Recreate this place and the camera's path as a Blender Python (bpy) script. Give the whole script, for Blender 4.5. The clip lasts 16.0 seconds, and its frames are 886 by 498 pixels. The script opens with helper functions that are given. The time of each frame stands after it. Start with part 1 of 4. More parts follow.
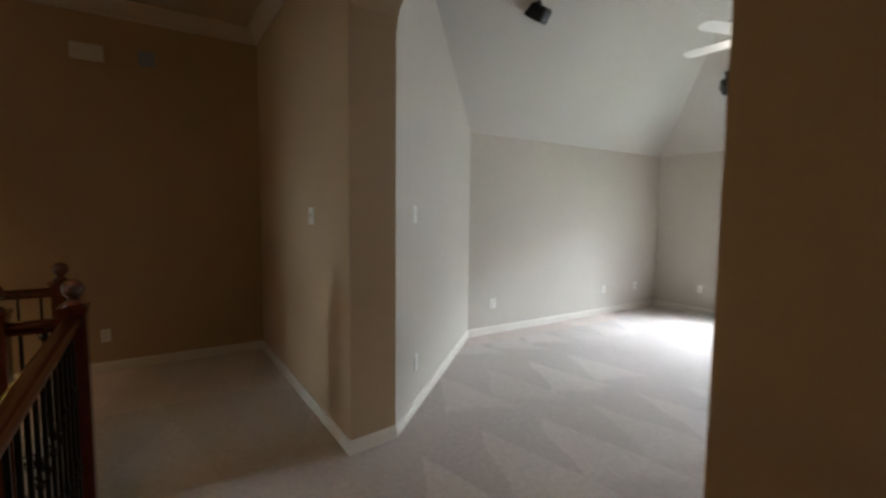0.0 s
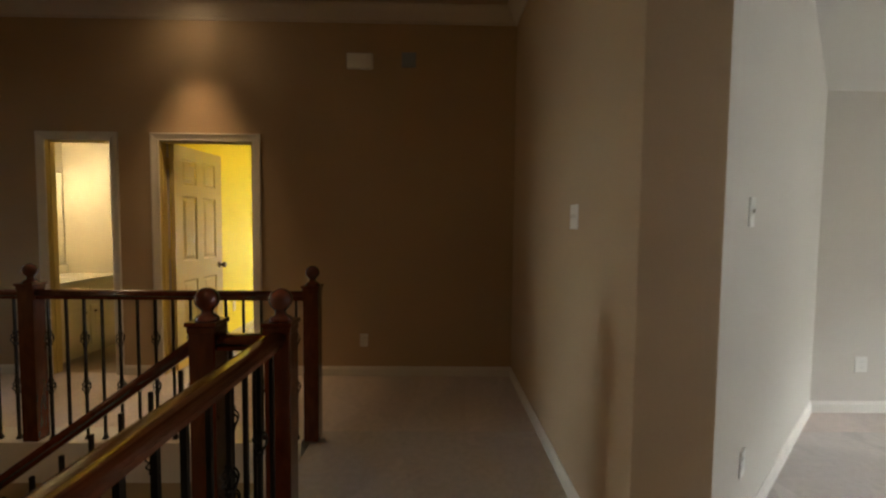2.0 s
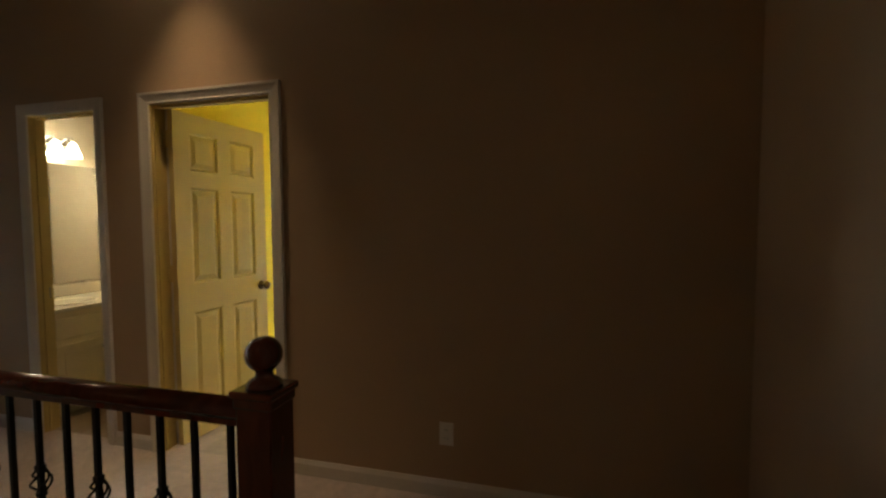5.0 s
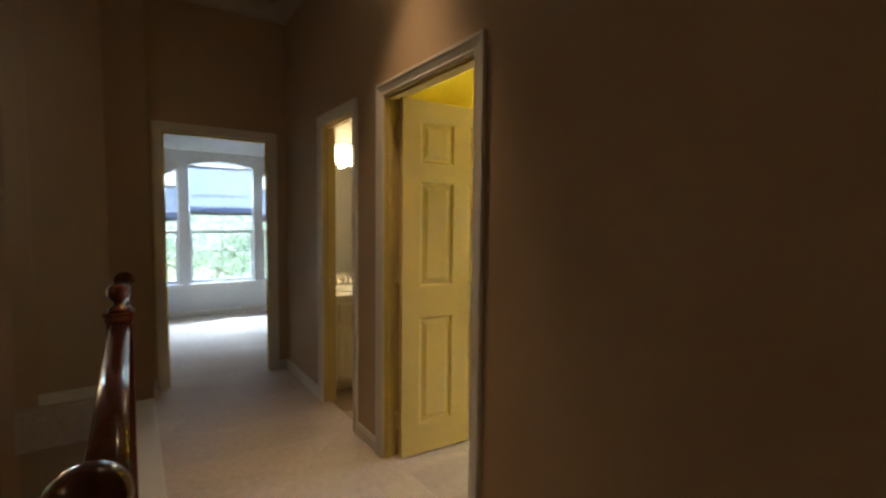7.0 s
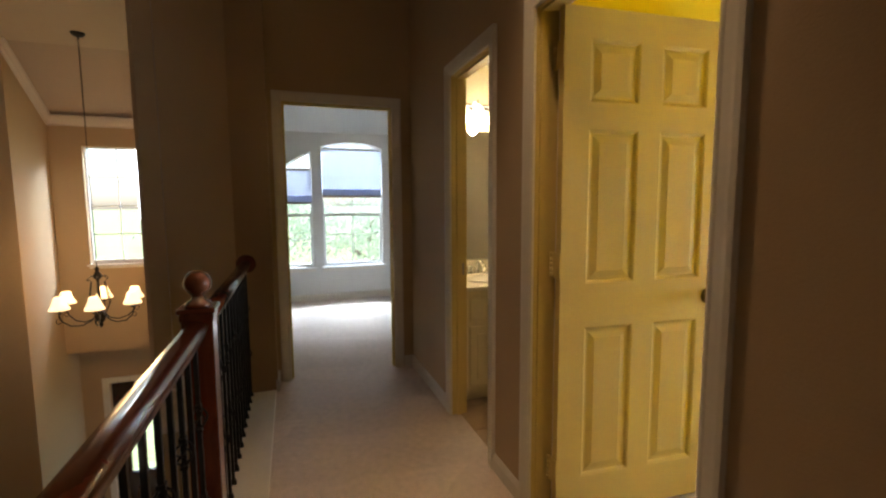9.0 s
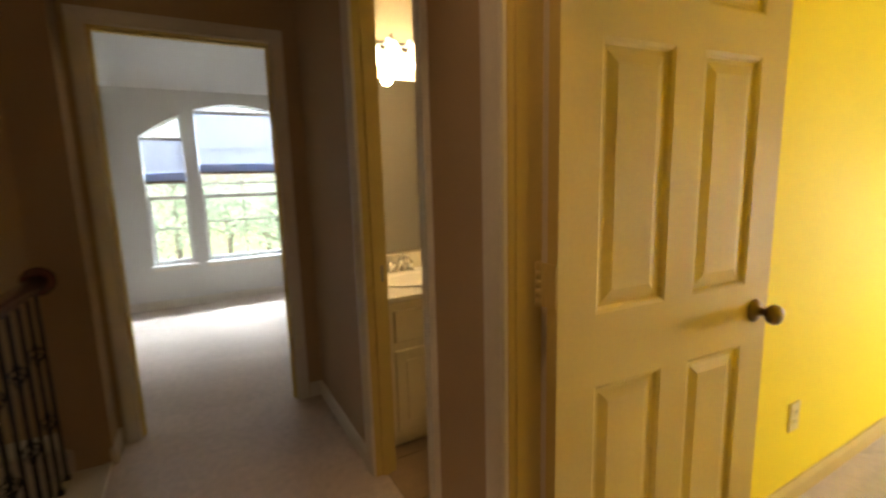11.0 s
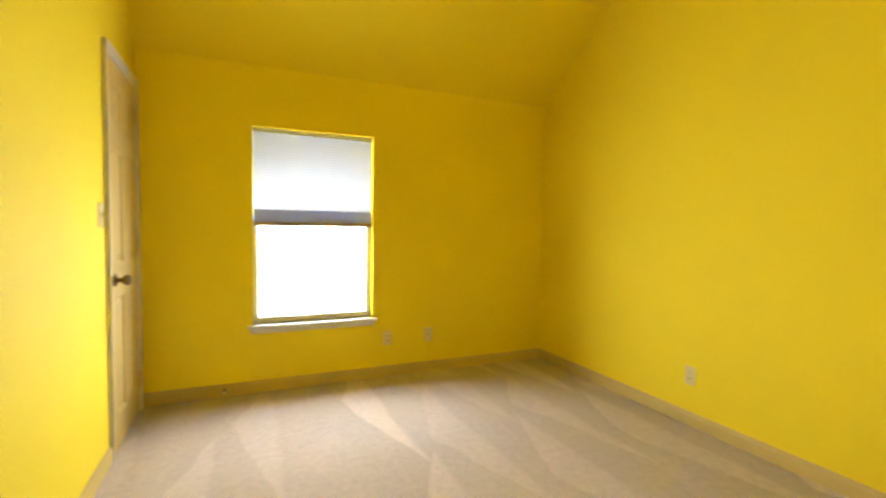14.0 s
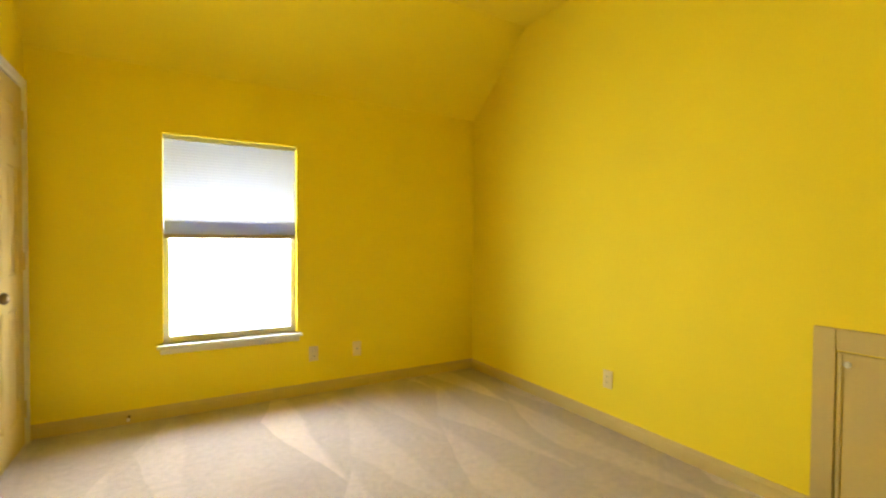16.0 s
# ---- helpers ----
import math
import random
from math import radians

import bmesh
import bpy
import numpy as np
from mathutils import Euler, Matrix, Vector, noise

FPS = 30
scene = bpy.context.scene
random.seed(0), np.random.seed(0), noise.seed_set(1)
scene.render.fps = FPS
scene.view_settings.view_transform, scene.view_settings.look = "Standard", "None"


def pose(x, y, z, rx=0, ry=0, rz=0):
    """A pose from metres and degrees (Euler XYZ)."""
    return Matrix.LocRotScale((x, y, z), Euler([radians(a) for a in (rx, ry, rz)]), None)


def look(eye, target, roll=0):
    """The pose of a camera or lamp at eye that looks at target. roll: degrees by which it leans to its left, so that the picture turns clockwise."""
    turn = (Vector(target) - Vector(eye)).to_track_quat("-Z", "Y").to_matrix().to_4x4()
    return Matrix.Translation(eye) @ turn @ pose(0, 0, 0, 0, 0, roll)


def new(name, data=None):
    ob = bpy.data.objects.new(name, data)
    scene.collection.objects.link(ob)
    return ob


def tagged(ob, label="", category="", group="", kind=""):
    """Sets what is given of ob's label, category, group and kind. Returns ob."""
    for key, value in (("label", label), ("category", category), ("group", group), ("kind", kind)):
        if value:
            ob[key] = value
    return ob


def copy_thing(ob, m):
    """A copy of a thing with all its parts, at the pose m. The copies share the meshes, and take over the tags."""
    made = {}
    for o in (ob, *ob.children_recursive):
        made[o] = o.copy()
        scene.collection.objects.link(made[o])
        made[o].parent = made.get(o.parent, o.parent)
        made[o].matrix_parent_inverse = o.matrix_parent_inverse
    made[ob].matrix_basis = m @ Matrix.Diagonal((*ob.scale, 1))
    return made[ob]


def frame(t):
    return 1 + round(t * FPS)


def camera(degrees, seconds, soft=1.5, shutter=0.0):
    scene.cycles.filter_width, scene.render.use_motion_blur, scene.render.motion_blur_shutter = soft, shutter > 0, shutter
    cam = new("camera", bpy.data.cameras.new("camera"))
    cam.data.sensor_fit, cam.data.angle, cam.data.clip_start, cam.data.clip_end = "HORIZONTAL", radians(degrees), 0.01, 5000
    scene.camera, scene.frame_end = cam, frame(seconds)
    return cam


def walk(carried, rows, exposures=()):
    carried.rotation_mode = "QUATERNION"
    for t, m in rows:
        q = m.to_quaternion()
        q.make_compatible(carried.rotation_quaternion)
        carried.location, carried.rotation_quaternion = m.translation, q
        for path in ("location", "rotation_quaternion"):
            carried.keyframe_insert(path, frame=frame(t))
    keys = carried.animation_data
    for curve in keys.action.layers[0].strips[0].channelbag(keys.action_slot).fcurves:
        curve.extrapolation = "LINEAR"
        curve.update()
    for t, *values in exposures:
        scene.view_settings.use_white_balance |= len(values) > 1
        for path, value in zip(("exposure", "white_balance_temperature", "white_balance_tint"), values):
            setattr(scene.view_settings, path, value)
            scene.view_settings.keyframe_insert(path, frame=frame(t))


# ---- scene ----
cam = camera(89.0, 16.0, soft=2.3, shutter=0.4)
EXPOSURES = [(0.0, 2.15, 6200, 10), (1.5, 2.2, 6800, 10), (2.5, 2.05, 6700, 10), (3.5, 1.8, 6500, 10), (6.0, 1.65, 5800, 10), (7.0, 2.15, 6000, 10), (8.0, 2.2, 6400, 12),
             (10.5, 2.2, 7300, 16), (12.0, 2.15, 7900, 17), (13.0, 2.0, 7300, 14), (13.6, 1.97, 6900, 12), (14.5, 2.04, 6500, 11), (16.0, 2.04, 6500, 11)]
PATH = [
    (0, (-0.948, -4.888, 1.433), (0.138, -3.216, 1.272), 0.6),
    (0.5, (-0.885, -4.693, 1.413), (-0.053, -2.881, 1.265), 1.2),
    (1, (-0.751, -4.541, 1.376), (-0.258, -2.607, 1.246), 0.8),
    (1.5, (-0.613, -4.205, 1.365), (-0.453, -2.215, 1.247), 0.6),
    (2, (-0.69, -3.963, 1.361), (-0.653, -1.967, 1.248), 0.6),
    (2.5, (-0.755, -3.674, 1.369), (-0.765, -1.678, 1.246), 0.7),
    (3, (-0.706, -3.364, 1.364), (-0.835, -1.371, 1.258), 0.5),
    (3.5, (-0.677, -3.044, 1.355), (-0.893, -1.058, 1.256), 0.4),
    (6, (-0.802, -1.612, 1.364), (-1.811, 0.11, 1.234), -0.1),
    (6.5, (-0.772, -1.407, 1.376), (-2.128, 0.059, 1.264), 0.6),
    (7, (-0.815, -1.163, 1.371), (-2.454, -0.025, 1.244), 0.6),
    (7.5, (-0.95, -1.03, 1.315), (-2.751, -0.171, 1.182), 0.5),
    (8, (-1.125, -0.969, 1.315), (-3.008, -0.314, 1.155), 0.3),
    (10.5, (-2.083, -0.717, 1.285), (-3.943, -0.032, 1.017), -0.8),
    (11, (-2.278, -0.597, 1.306), (-4.008, 0.356, 0.994), -1.6),
    (11.5, (-2.42, -0.576, 1.298), (-3.84, 0.797, 0.985), -0.2),
    (12, (-2.583, -0.536, 1.299), (-3.483, 1.221, 0.979), 0.2),
    (12.5, (-2.62, -0.386, 1.285), (-3.075, 1.54, 0.998), 0.6),
    (13, (-2.597, -0.187, 1.287), (-2.602, 1.796, 1.026), 0.4),
    (13.5, (-2.609, -0.014, 1.244), (-2.121, 1.92, 1.097), 1.4),
    (14, (-2.423, 0.226, 1.208), (-1.612, 2.052, 1.11), 0.9),
    (14.5, (-2.341, 0.185, 1.195), (-1.335, 1.913, 1.136), 0.5),
    (15, (-2.281, 0.137, 1.194), (-1.207, 1.824, 1.157), 0.8),
    (15.5, (-2.269, 0.129, 1.198), (-1.19, 1.812, 1.163), 0.7),
    (16, (-2.26, 0.168, 1.196), (-1.252, 1.895, 1.157), 0.4),
]
walk(cam, [(t, look(e, g, r)) for t, e, g, r in PATH], EXPOSURES)

# ---- world and sun ----
world = bpy.data.worlds.new("world")
scene.world = world
world.use_nodes = True
wn = world.node_tree.nodes
sky = wn.new("ShaderNodeTexSky")
sky.sky_type = "NISHITA"
sky.sun_disc = False
sky.sun_elevation = radians(52)
sky.sun_rotation = radians(168)
sky.air_density, sky.dust_density = 1.0, 2.0
wn["Background"].inputs["Strength"].default_value = 0.15
world.node_tree.links.new(sky.outputs["Color"], wn["Background"].inputs["Color"])
sun_data = bpy.data.lights.new("sun", "SUN")
sun_data.energy, sun_data.angle, sun_data.color = 5.0, radians(0.53), (1.0, 0.95, 0.88)
sun = new("sun", sun_data)
sun.matrix_world = look((0, 0, 20), (-0.2 * 13, 0.97 * 13, 20 - 16.2))


def lamp_point(name, at, watts, colour, size=0.04):
    d = bpy.data.lights.new(name, "POINT")
    d.energy, d.color, d.shadow_soft_size = watts, colour, size
    o = new(name, d)
    o.location = at
    return o


def lamp_area(name, eye, target, w, h, watts, colour):
    d = bpy.data.lights.new(name, "AREA")
    d.shape, d.size, d.size_y, d.energy, d.color = "RECTANGLE", w, h, watts, colour
    o = new(name, d)
    o.matrix_world = look(eye, target)
    return o


WARM = (1.0, 0.64, 0.30)
can = bpy.data.lights.new("recessed_can_lamp", "SPOT")
can.energy, can.color, can.spot_size, can.spot_blend, can.shadow_soft_size = 21, (1.0, 0.66, 0.34), radians(63), 1.0, 0.05
can_ob = new("recessed_can_lamp", can)
can_ob.matrix_world = look((-2.72, -0.34, 3.16), (-2.72, -0.30, 0))
can2 = bpy.data.lights.new("recessed_can_lamp", "SPOT")
can2.energy, can2.color, can2.spot_size, can2.spot_blend, can2.shadow_soft_size = 4.5, (1.0, 0.60, 0.24), radians(125), 1.0, 0.05
can2_ob = new("recessed_can_lamp", can2)
can2_ob.matrix_world = look((-1.6, -3.6, 3.16), (-1.6, -3.56, 0))
# skylight reaching the windows from above, outside the house
lamp_area("window_daylight", (-1.92, 3.93, 0.84), (-1.75, 0, 1.5), 1.0, 1.4, 25, (0.91, 0.95, 1.0))
lamp_area("window_skylight", (8.2, -3.3, 3.3), (4.2, -3.0, 0.6), 2.4, 2.0, 200, (0.86, 0.93, 1.0))
lamp_area("window_daylight", (6.15, -2.9, 1.4), (0, -2.9, 0.9), 2.2, 1.8, 18, (0.86, 0.93, 1.0))
lamp_area("window_skylight", (-9.9, 0.3, 3.4), (-7.7, 0.0, 1.2), 2.2, 1.4, 290, (0.66, 0.84, 1.0))
lamp_area("window_daylight", (-17, -4.0, 2.0), (0, -2.3, 1.0), 2.2, 2.2, 90, (0.74, 0.92, 1.0))
lamp_point("chandelier_bulbs", (-7.6, -3.03, 0.55), 9, WARM, 0.25)
lamp_point("vanity_bulbs", (-4.575, 0.475, 1.88), 2.2, (1.0, 0.86, 0.56), 0.03)

# ---- materials ----


def mat(name, col, rough=0.6, metal=0.0, var=0.05, scale=2.0, fine=90.0, bump=0.05, fvar=0.03, spec=0.5):
    m = bpy.data.materials.new(name)
    m.use_nodes = True
    n, l = m.node_tree.nodes, m.node_tree.links
    b = n["Principled BSDF"]
    b.inputs["Roughness"].default_value = rough
    b.inputs["Metallic"].default_value = metal
    b.inputs["Specular IOR Level"].default_value = spec
    tc = n.new("ShaderNodeTexCoord")
    n1, n2 = n.new("ShaderNodeTexNoise"), n.new("ShaderNodeTexNoise")
    n1.inputs["Scale"].default_value, n2.inputs["Scale"].default_value = scale, fine
    n1.inputs["Detail"].default_value, n2.inputs["Detail"].default_value = 4, 3
    l.new(tc.outputs["Object"], n1.inputs["Vector"])
    l.new(tc.outputs["Object"], n2.inputs["Vector"])
    r1, r2 = n.new("ShaderNodeMapRange"), n.new("ShaderNodeMapRange")
    for r, nn, v in ((r1, n1, var), (r2, n2, fvar)):
        r.inputs["From Min"].default_value, r.inputs["From Max"].default_value = 0.25, 0.75
        r.inputs["To Min"].default_value, r.inputs["To Max"].default_value = 1 - v, 1 + v
        l.new(nn.outputs["Fac"], r.inputs["Value"])
    mul = n.new("ShaderNodeMath")
    mul.operation = "MULTIPLY"
    l.new(r1.outputs["Result"], mul.inputs[0])
    l.new(r2.outputs["Result"], mul.inputs[1])
    vm = n.new("ShaderNodeVectorMath")
    vm.operation = "SCALE"
    vm.inputs[0].default_value = col
    l.new(mul.outputs[0], vm.inputs["Scale"])
    l.new(vm.outputs["Vector"], b.inputs["Base Color"])
    if bump:
        bp = n.new("ShaderNodeBump")
        bp.inputs["Strength"].default_value, bp.inputs["Distance"].default_value = bump, 0.01
        l.new(n2.outputs["Fac"], bp.inputs["Height"])
        l.new(bp.outputs["Normal"], b.inputs["Normal"])
    return m


def carpet(name, col, turn, tracks):
    """Cut-pile carpet with the wedge-shaped tracks of a vacuum cleaner."""
    m = mat(name, col, 0.95, 0, 0.05, 1.5, 160, 0.9, 0.2, 0.1)
    n, l = m.node_tree.nodes, m.node_tree.links
    b = n["Principled BSDF"]
    vm = b.inputs["Base Color"].links[0].from_node
    old = vm.inputs["Scale"].links[0].from_socket
    tc = n.new("ShaderNodeTexCoord")
    mp = n.new("ShaderNodeMapping")
    mp.inputs["Rotation"].default_value = (0, 0, radians(turn))
    mp.inputs["Scale"].default_value = (2.4, 0.75, 1)
    nz = n.new("ShaderNodeTexNoise")
    nz.inputs["Scale"].default_value = 0.9
    ad = n.new("ShaderNodeMixRGB")
    ad.blend_type, ad.inputs["Fac"].default_value = "ADD", 0.5
    l.new(tc.outputs["Object"], nz.inputs["Vector"])
    l.new(tc.outputs["Object"], mp.inputs["Vector"])
    l.new(mp.outputs["Vector"], ad.inputs["Color1"])
    l.new(nz.outputs["Color"], ad.inputs["Color2"])
    sx = n.new("ShaderNodeSeparateXYZ")
    l.new(ad.outputs["Color"], sx.inputs["Vector"])

    def calc(op, a, b=0.0):
        q = n.new("ShaderNodeMath")
        q.operation = op
        for k, v in enumerate((a, b)):
            if isinstance(v, (int, float)):
                q.inputs[k].default_value = v
            else:
                l.new(v, q.inputs[k])
        return q.outputs[0]

    # strokes: each row of the plan holds wedges that narrow to a point, shifted from row to row
    row = calc("FLOOR", sx.outputs["Y"])
    along = calc("FRACT", sx.outputs["Y"])
    side = calc("FRACT", calc("ADD", sx.outputs["X"], calc("MULTIPLY", row, 0.37)))
    gap = calc("SUBTRACT", calc("MULTIPLY", along, 0.8), side)
    wn_ = n.new("ShaderNodeTexWhiteNoise")
    wn_.noise_dimensions = "2D"
    cell = n.new("ShaderNodeCombineXYZ")
    l.new(calc("FLOOR", calc("ADD", sx.outputs["X"], calc("MULTIPLY", row, 0.37))), cell.inputs["X"])
    l.new(row, cell.inputs["Y"])
    l.new(cell.outputs["Vector"], wn_.inputs["Vector"])
    wedge = n.new("ShaderNodeMapRange")
    wedge.inputs["From Min"].default_value, wedge.inputs["From Max"].default_value = -0.05, 0.05
    l.new(gap, wedge.inputs["Value"])
    amount = calc("MULTIPLY", calc("MULTIPLY", wedge.outputs["Result"], wn_.outputs["Value"]), tracks)
    lift = n.new("ShaderNodeMapRange")
    lift.inputs["To Min"].default_value, lift.inputs["To Max"].default_value = 1 - tracks * 0.3, 2 - tracks * 0.3
    lift.inputs["From Max"].default_value = 1.0
    l.new(amount, lift.inputs["Value"])
    # footprints and clumped tufts
    cl = n.new("ShaderNodeTexNoise")
    cl.inputs["Scale"].default_value, cl.inputs["Detail"].default_value = 26, 5
    l.new(tc.outputs["Object"], cl.inputs["Vector"])
    rc = n.new("ShaderNodeMapRange")
    rc.inputs["From Min"].default_value, rc.inputs["From Max"].default_value = 0.3, 0.7
    rc.inputs["To Min"].default_value, rc.inputs["To Max"].default_value = 0.91, 1.09
    l.new(cl.outputs["Fac"], rc.inputs["Value"])
    last = old
    for q in (lift, rc):
        mu = n.new("ShaderNodeMath")
        mu.operation = "MULTIPLY"
        l.new(last, mu.inputs[0])
        l.new(q.outputs["Result"], mu.inputs[1])
        last = mu.outputs[0]
    l.new(last, vm.inputs["Scale"])
    b.inputs["Sheen Weight"].default_value = 0.3
    return m


def wood(name, col, dark, rough=0.25):
    m = mat(name, col, rough, 0, 0.1, 3, 60, 0.04, 0.05)
    n, l = m.node_tree.nodes, m.node_tree.links
    b = n["Principled BSDF"]
    tc, mp, nz = n.new("ShaderNodeTexCoord"), n.new("ShaderNodeMapping"), n.new("ShaderNodeTexNoise")
    mp.inputs["Scale"].default_value = (14, 14, 5)
    nz.inputs["Scale"].default_value, nz.inputs["Detail"].default_value = 1.0, 5
    nz.inputs["Distortion"].default_value = 1.5
    cr = n.new("ShaderNodeValToRGB")
    cr.color_ramp.elements[0].color, cr.color_ramp.elements[1].color = (*dark, 1), (*col, 1)
    cr.color_ramp.elements[0].position, cr.color_ramp.elements[1].position = 0.3, 0.7
    l.new(tc.outputs["Object"], mp.inputs["Vector"])
    l.new(mp.outputs["Vector"], nz.inputs["Vector"])
    l.new(nz.outputs["Fac"], cr.inputs["Fac"])
    l.new(cr.outputs["Color"], b.inputs["Base Color"])
    b.inputs["Coat Weight"].default_value, b.inputs["Coat Roughness"].default_value = 0.5, 0.12
    return m


def glow(name, col, strength):
    m = mat(name, col, 0.5)
    b = m.node_tree.nodes["Principled BSDF"]
    b.inputs["Emission Color"].default_value = (*col, 1)
    b.inputs["Emission Strength"].default_value = strength
    return m


def fabric(name, col, through_light):
    m = mat(name, col, 0.9, 0, 0.03, 4, 300, 0.1, 0.04)
    n, l = m.node_tree.nodes, m.node_tree.links
    b, out = n["Principled BSDF"], n["Material Output"]
    tr, mx = n.new("ShaderNodeBsdfTranslucent"), n.new("ShaderNodeMixShader")
    tr.inputs["Color"].default_value = (*col, 1)
    mx.inputs["Fac"].default_value = through_light
    l.new(b.outputs[0], mx.inputs[1])
    l.new(tr.outputs[0], mx.inputs[2])
    l.new(mx.outputs[0], out.inputs["Surface"])
    return m


def glass(name):
    m = bpy.data.materials.new(name)
    m.use_nodes = True
    b = m.node_tree.nodes["Principled BSDF"]
    b.inputs["Transmission Weight"].default_value = 1
    b.inputs["Roughness"].default_value = 0.0
    b.inputs["IOR"].default_value = 1.02
    return m


TAN = mat("tan_wall_paint", (0.44, 0.318, 0.19), 0.75, 0, 0.03, 1.2, 140, 0.12, 0.02)
GREIGE = mat("greige_wall_paint", (0.54, 0.50, 0.43), 0.75, 0, 0.03, 1.2, 140, 0.12, 0.02)
BEDGREY = mat("pale_grey_wall_paint", (0.6, 0.6, 0.58), 0.75, 0, 0.03, 1.2, 140, 0.12, 0.02)
CEILING = mat("ceiling_paint", (0.5, 0.48, 0.425), 0.85, 0, 0.03, 1.2, 120, 0.15, 0.02)
HALLCEIL = mat("tan_ceiling_paint", (0.42, 0.325, 0.235), 0.85, 0, 0.03, 1.2, 120, 0.15, 0.02)
YELLOW = mat("yellow_wall_paint", (0.87, 0.692, 0.036), 0.75, 0, 0.03, 1.0, 140, 0.1, 0.02, 0.15)
BATHPAINT = mat("cream_wall_paint", (0.62, 0.55, 0.40), 0.6, 0, 0.03, 1.2, 140, 0.1, 0.02)
TRIM = mat("white_trim_paint", (0.68, 0.64, 0.56), 0.4, 0, 0.04, 5, 60, 0.03, 0.03)
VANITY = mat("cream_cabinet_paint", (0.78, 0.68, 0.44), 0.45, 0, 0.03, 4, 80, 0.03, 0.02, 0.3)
# cream paint with light bounced off the yellow walls mixed into its colour
DOORPAINT_BOUNCE = mat("cream_door_paint_with_bounce", (0.60, 0.46, 0.17), 0.6, 0, 0.03, 4, 80, 0.04, 0.02, 0.15)
CROWN = mat("cream_crown_paint", (0.54, 0.47, 0.38), 0.5)
CARPET = carpet("beige_carpet", (0.56, 0.50, 0.45), 60, 0.2)
CARPET_C = carpet("beige_corridor_carpet", (0.63, 0.53, 0.46), 15, 0.1)
CARPET_B = carpet("beige_bedroom_carpet", (0.57, 0.48, 0.43), -40, 0.28)
TILE = mat("tan_floor_tile", (0.38, 0.28, 0.18), 0.35, 0, 0.12, 6, 60, 0.05, 0.05)
GROUT = mat("grout", (0.3, 0.25, 0.2), 0.9)
CHERRY = wood("cherry_stained_wood", (0.115, 0.023, 0.009), (0.065, 0.013, 0.005))
IRON = mat("black_wrought_iron", (0.012, 0.011, 0.01), 0.4, 0.6, 0.1, 8, 200, 0.1)
BRONZE = mat("oil_rubbed_bronze", (0.2, 0.14, 0.07), 0.3, 0.9, 0.2, 20, 200, 0.03)
CHROME = mat("chrome", (0.8, 0.8, 0.8), 0.12, 1.0, 0.02, 8, 100, 0.0)
STEEL = mat("aged_steel", (0.35, 0.32, 0.27), 0.35, 0.9, 0.1, 20, 200, 0.03)
PLATE = mat("ivory_plastic", (0.72, 0.70, 0.64), 0.35, 0, 0.02, 6, 100, 0.0)
# yellower plastic for the plates in the yellow room
PLATE_YELLOWISH = mat("yellowish_ivory_plastic", (0.74, 0.62, 0.28), 0.35, 0, 0.02, 6, 100, 0.0)
BLUEBOX = mat("blue_grey_plastic", (0.26, 0.31, 0.38), 0.4, 0, 0.02, 6, 100, 0.0)
SLOT = mat("dark_slot", (0.05, 0.045, 0.04), 0.6)
VINYL = mat("white_window_vinyl", (0.75, 0.76, 0.76), 0.4, 0, 0.03, 5, 60, 0.0)
GLASS = glass("window_glass")
# white cloth; the blue of the daylight behind is put into its colour
SHADE = fabric("daylight_blue_cellular_shade", (0.66, 0.73, 0.92), 0.075)
SHADERAIL = mat("taupe_shade_rail", (0.42, 0.33, 0.25), 0.6)
TEAL = fabric("teal_valance_cloth", (0.02, 0.16, 0.24), 0.1)
SHEER = fabric("white_sheer_cloth", (0.85, 0.86, 0.88), 0.5)
BLACK = mat("black_plastic", (0.012, 0.012, 0.014), 0.4)
FANWHITE = mat("white_fan_paint", (0.72, 0.70, 0.66), 0.45)
LIT = glow("lit_frosted_glass", (1.0, 0.93, 0.8), 3)
BATHLIT = glow("lit_bath_glass", (1.0, 0.86, 0.6), 3)
CANLIT = glow("lit_can_bulb", (1.0, 0.75, 0.45), 8)
CHANDLIT = glow("lit_cream_shade", (1.0, 0.74, 0.36), 0.5)
MARBLE = mat("cultured_marble", (0.80, 0.74, 0.60), 0.15, 0, 0.05, 6, 50, 0.0)
MIRROR = mat("mirror_silver", (0.9, 0.9, 0.9), 0.02, 1.0, 0.0, 2, 50, 0.0, 0.0)
DARKWOOD = wood("dark_mahogany", (0.05, 0.02, 0.012), (0.02, 0.008, 0.005))
PORCELAIN = mat("white_porcelain", (0.8, 0.78, 0.72), 0.1, 0, 0.01, 3, 40, 0.0)
BARK = mat("tree_bark", (0.26, 0.23, 0.2), 0.9, 0, 0.3, 6, 30, 0.6, 0.2)
# leaf green paled far up: the outdoor glare is put into the colour
PALED_LEAF = fabric("glare_paled_leaves", (0.46, 0.58, 0.48), 0.55)
GRASS = mat("grass_ground", (0.16, 0.22, 0.11), 0.95, 0, 0.3, 0.4, 12, 0.5, 0.3)
SIDING = mat("pale_siding", (0.75, 0.73, 0.68), 0.7, 0, 0.05, 1.5, 50, 0.1, 0.04)
SHINGLE = mat("grey_roof_shingle", (0.12, 0.11, 0.1), 0.9, 0, 0.2, 3, 40, 0.4, 0.2)

# ---- building helpers ----


def mesh_of(name, bm, mats):
    bmesh.ops.recalc_face_normals(bm, faces=bm.faces)
    me = bpy.data.meshes.new(name)
    bm.to_mesh(me)
    bm.free()
    for m in mats if isinstance(mats, (list, tuple)) else [mats]:
        me.materials.append(m)
    return me


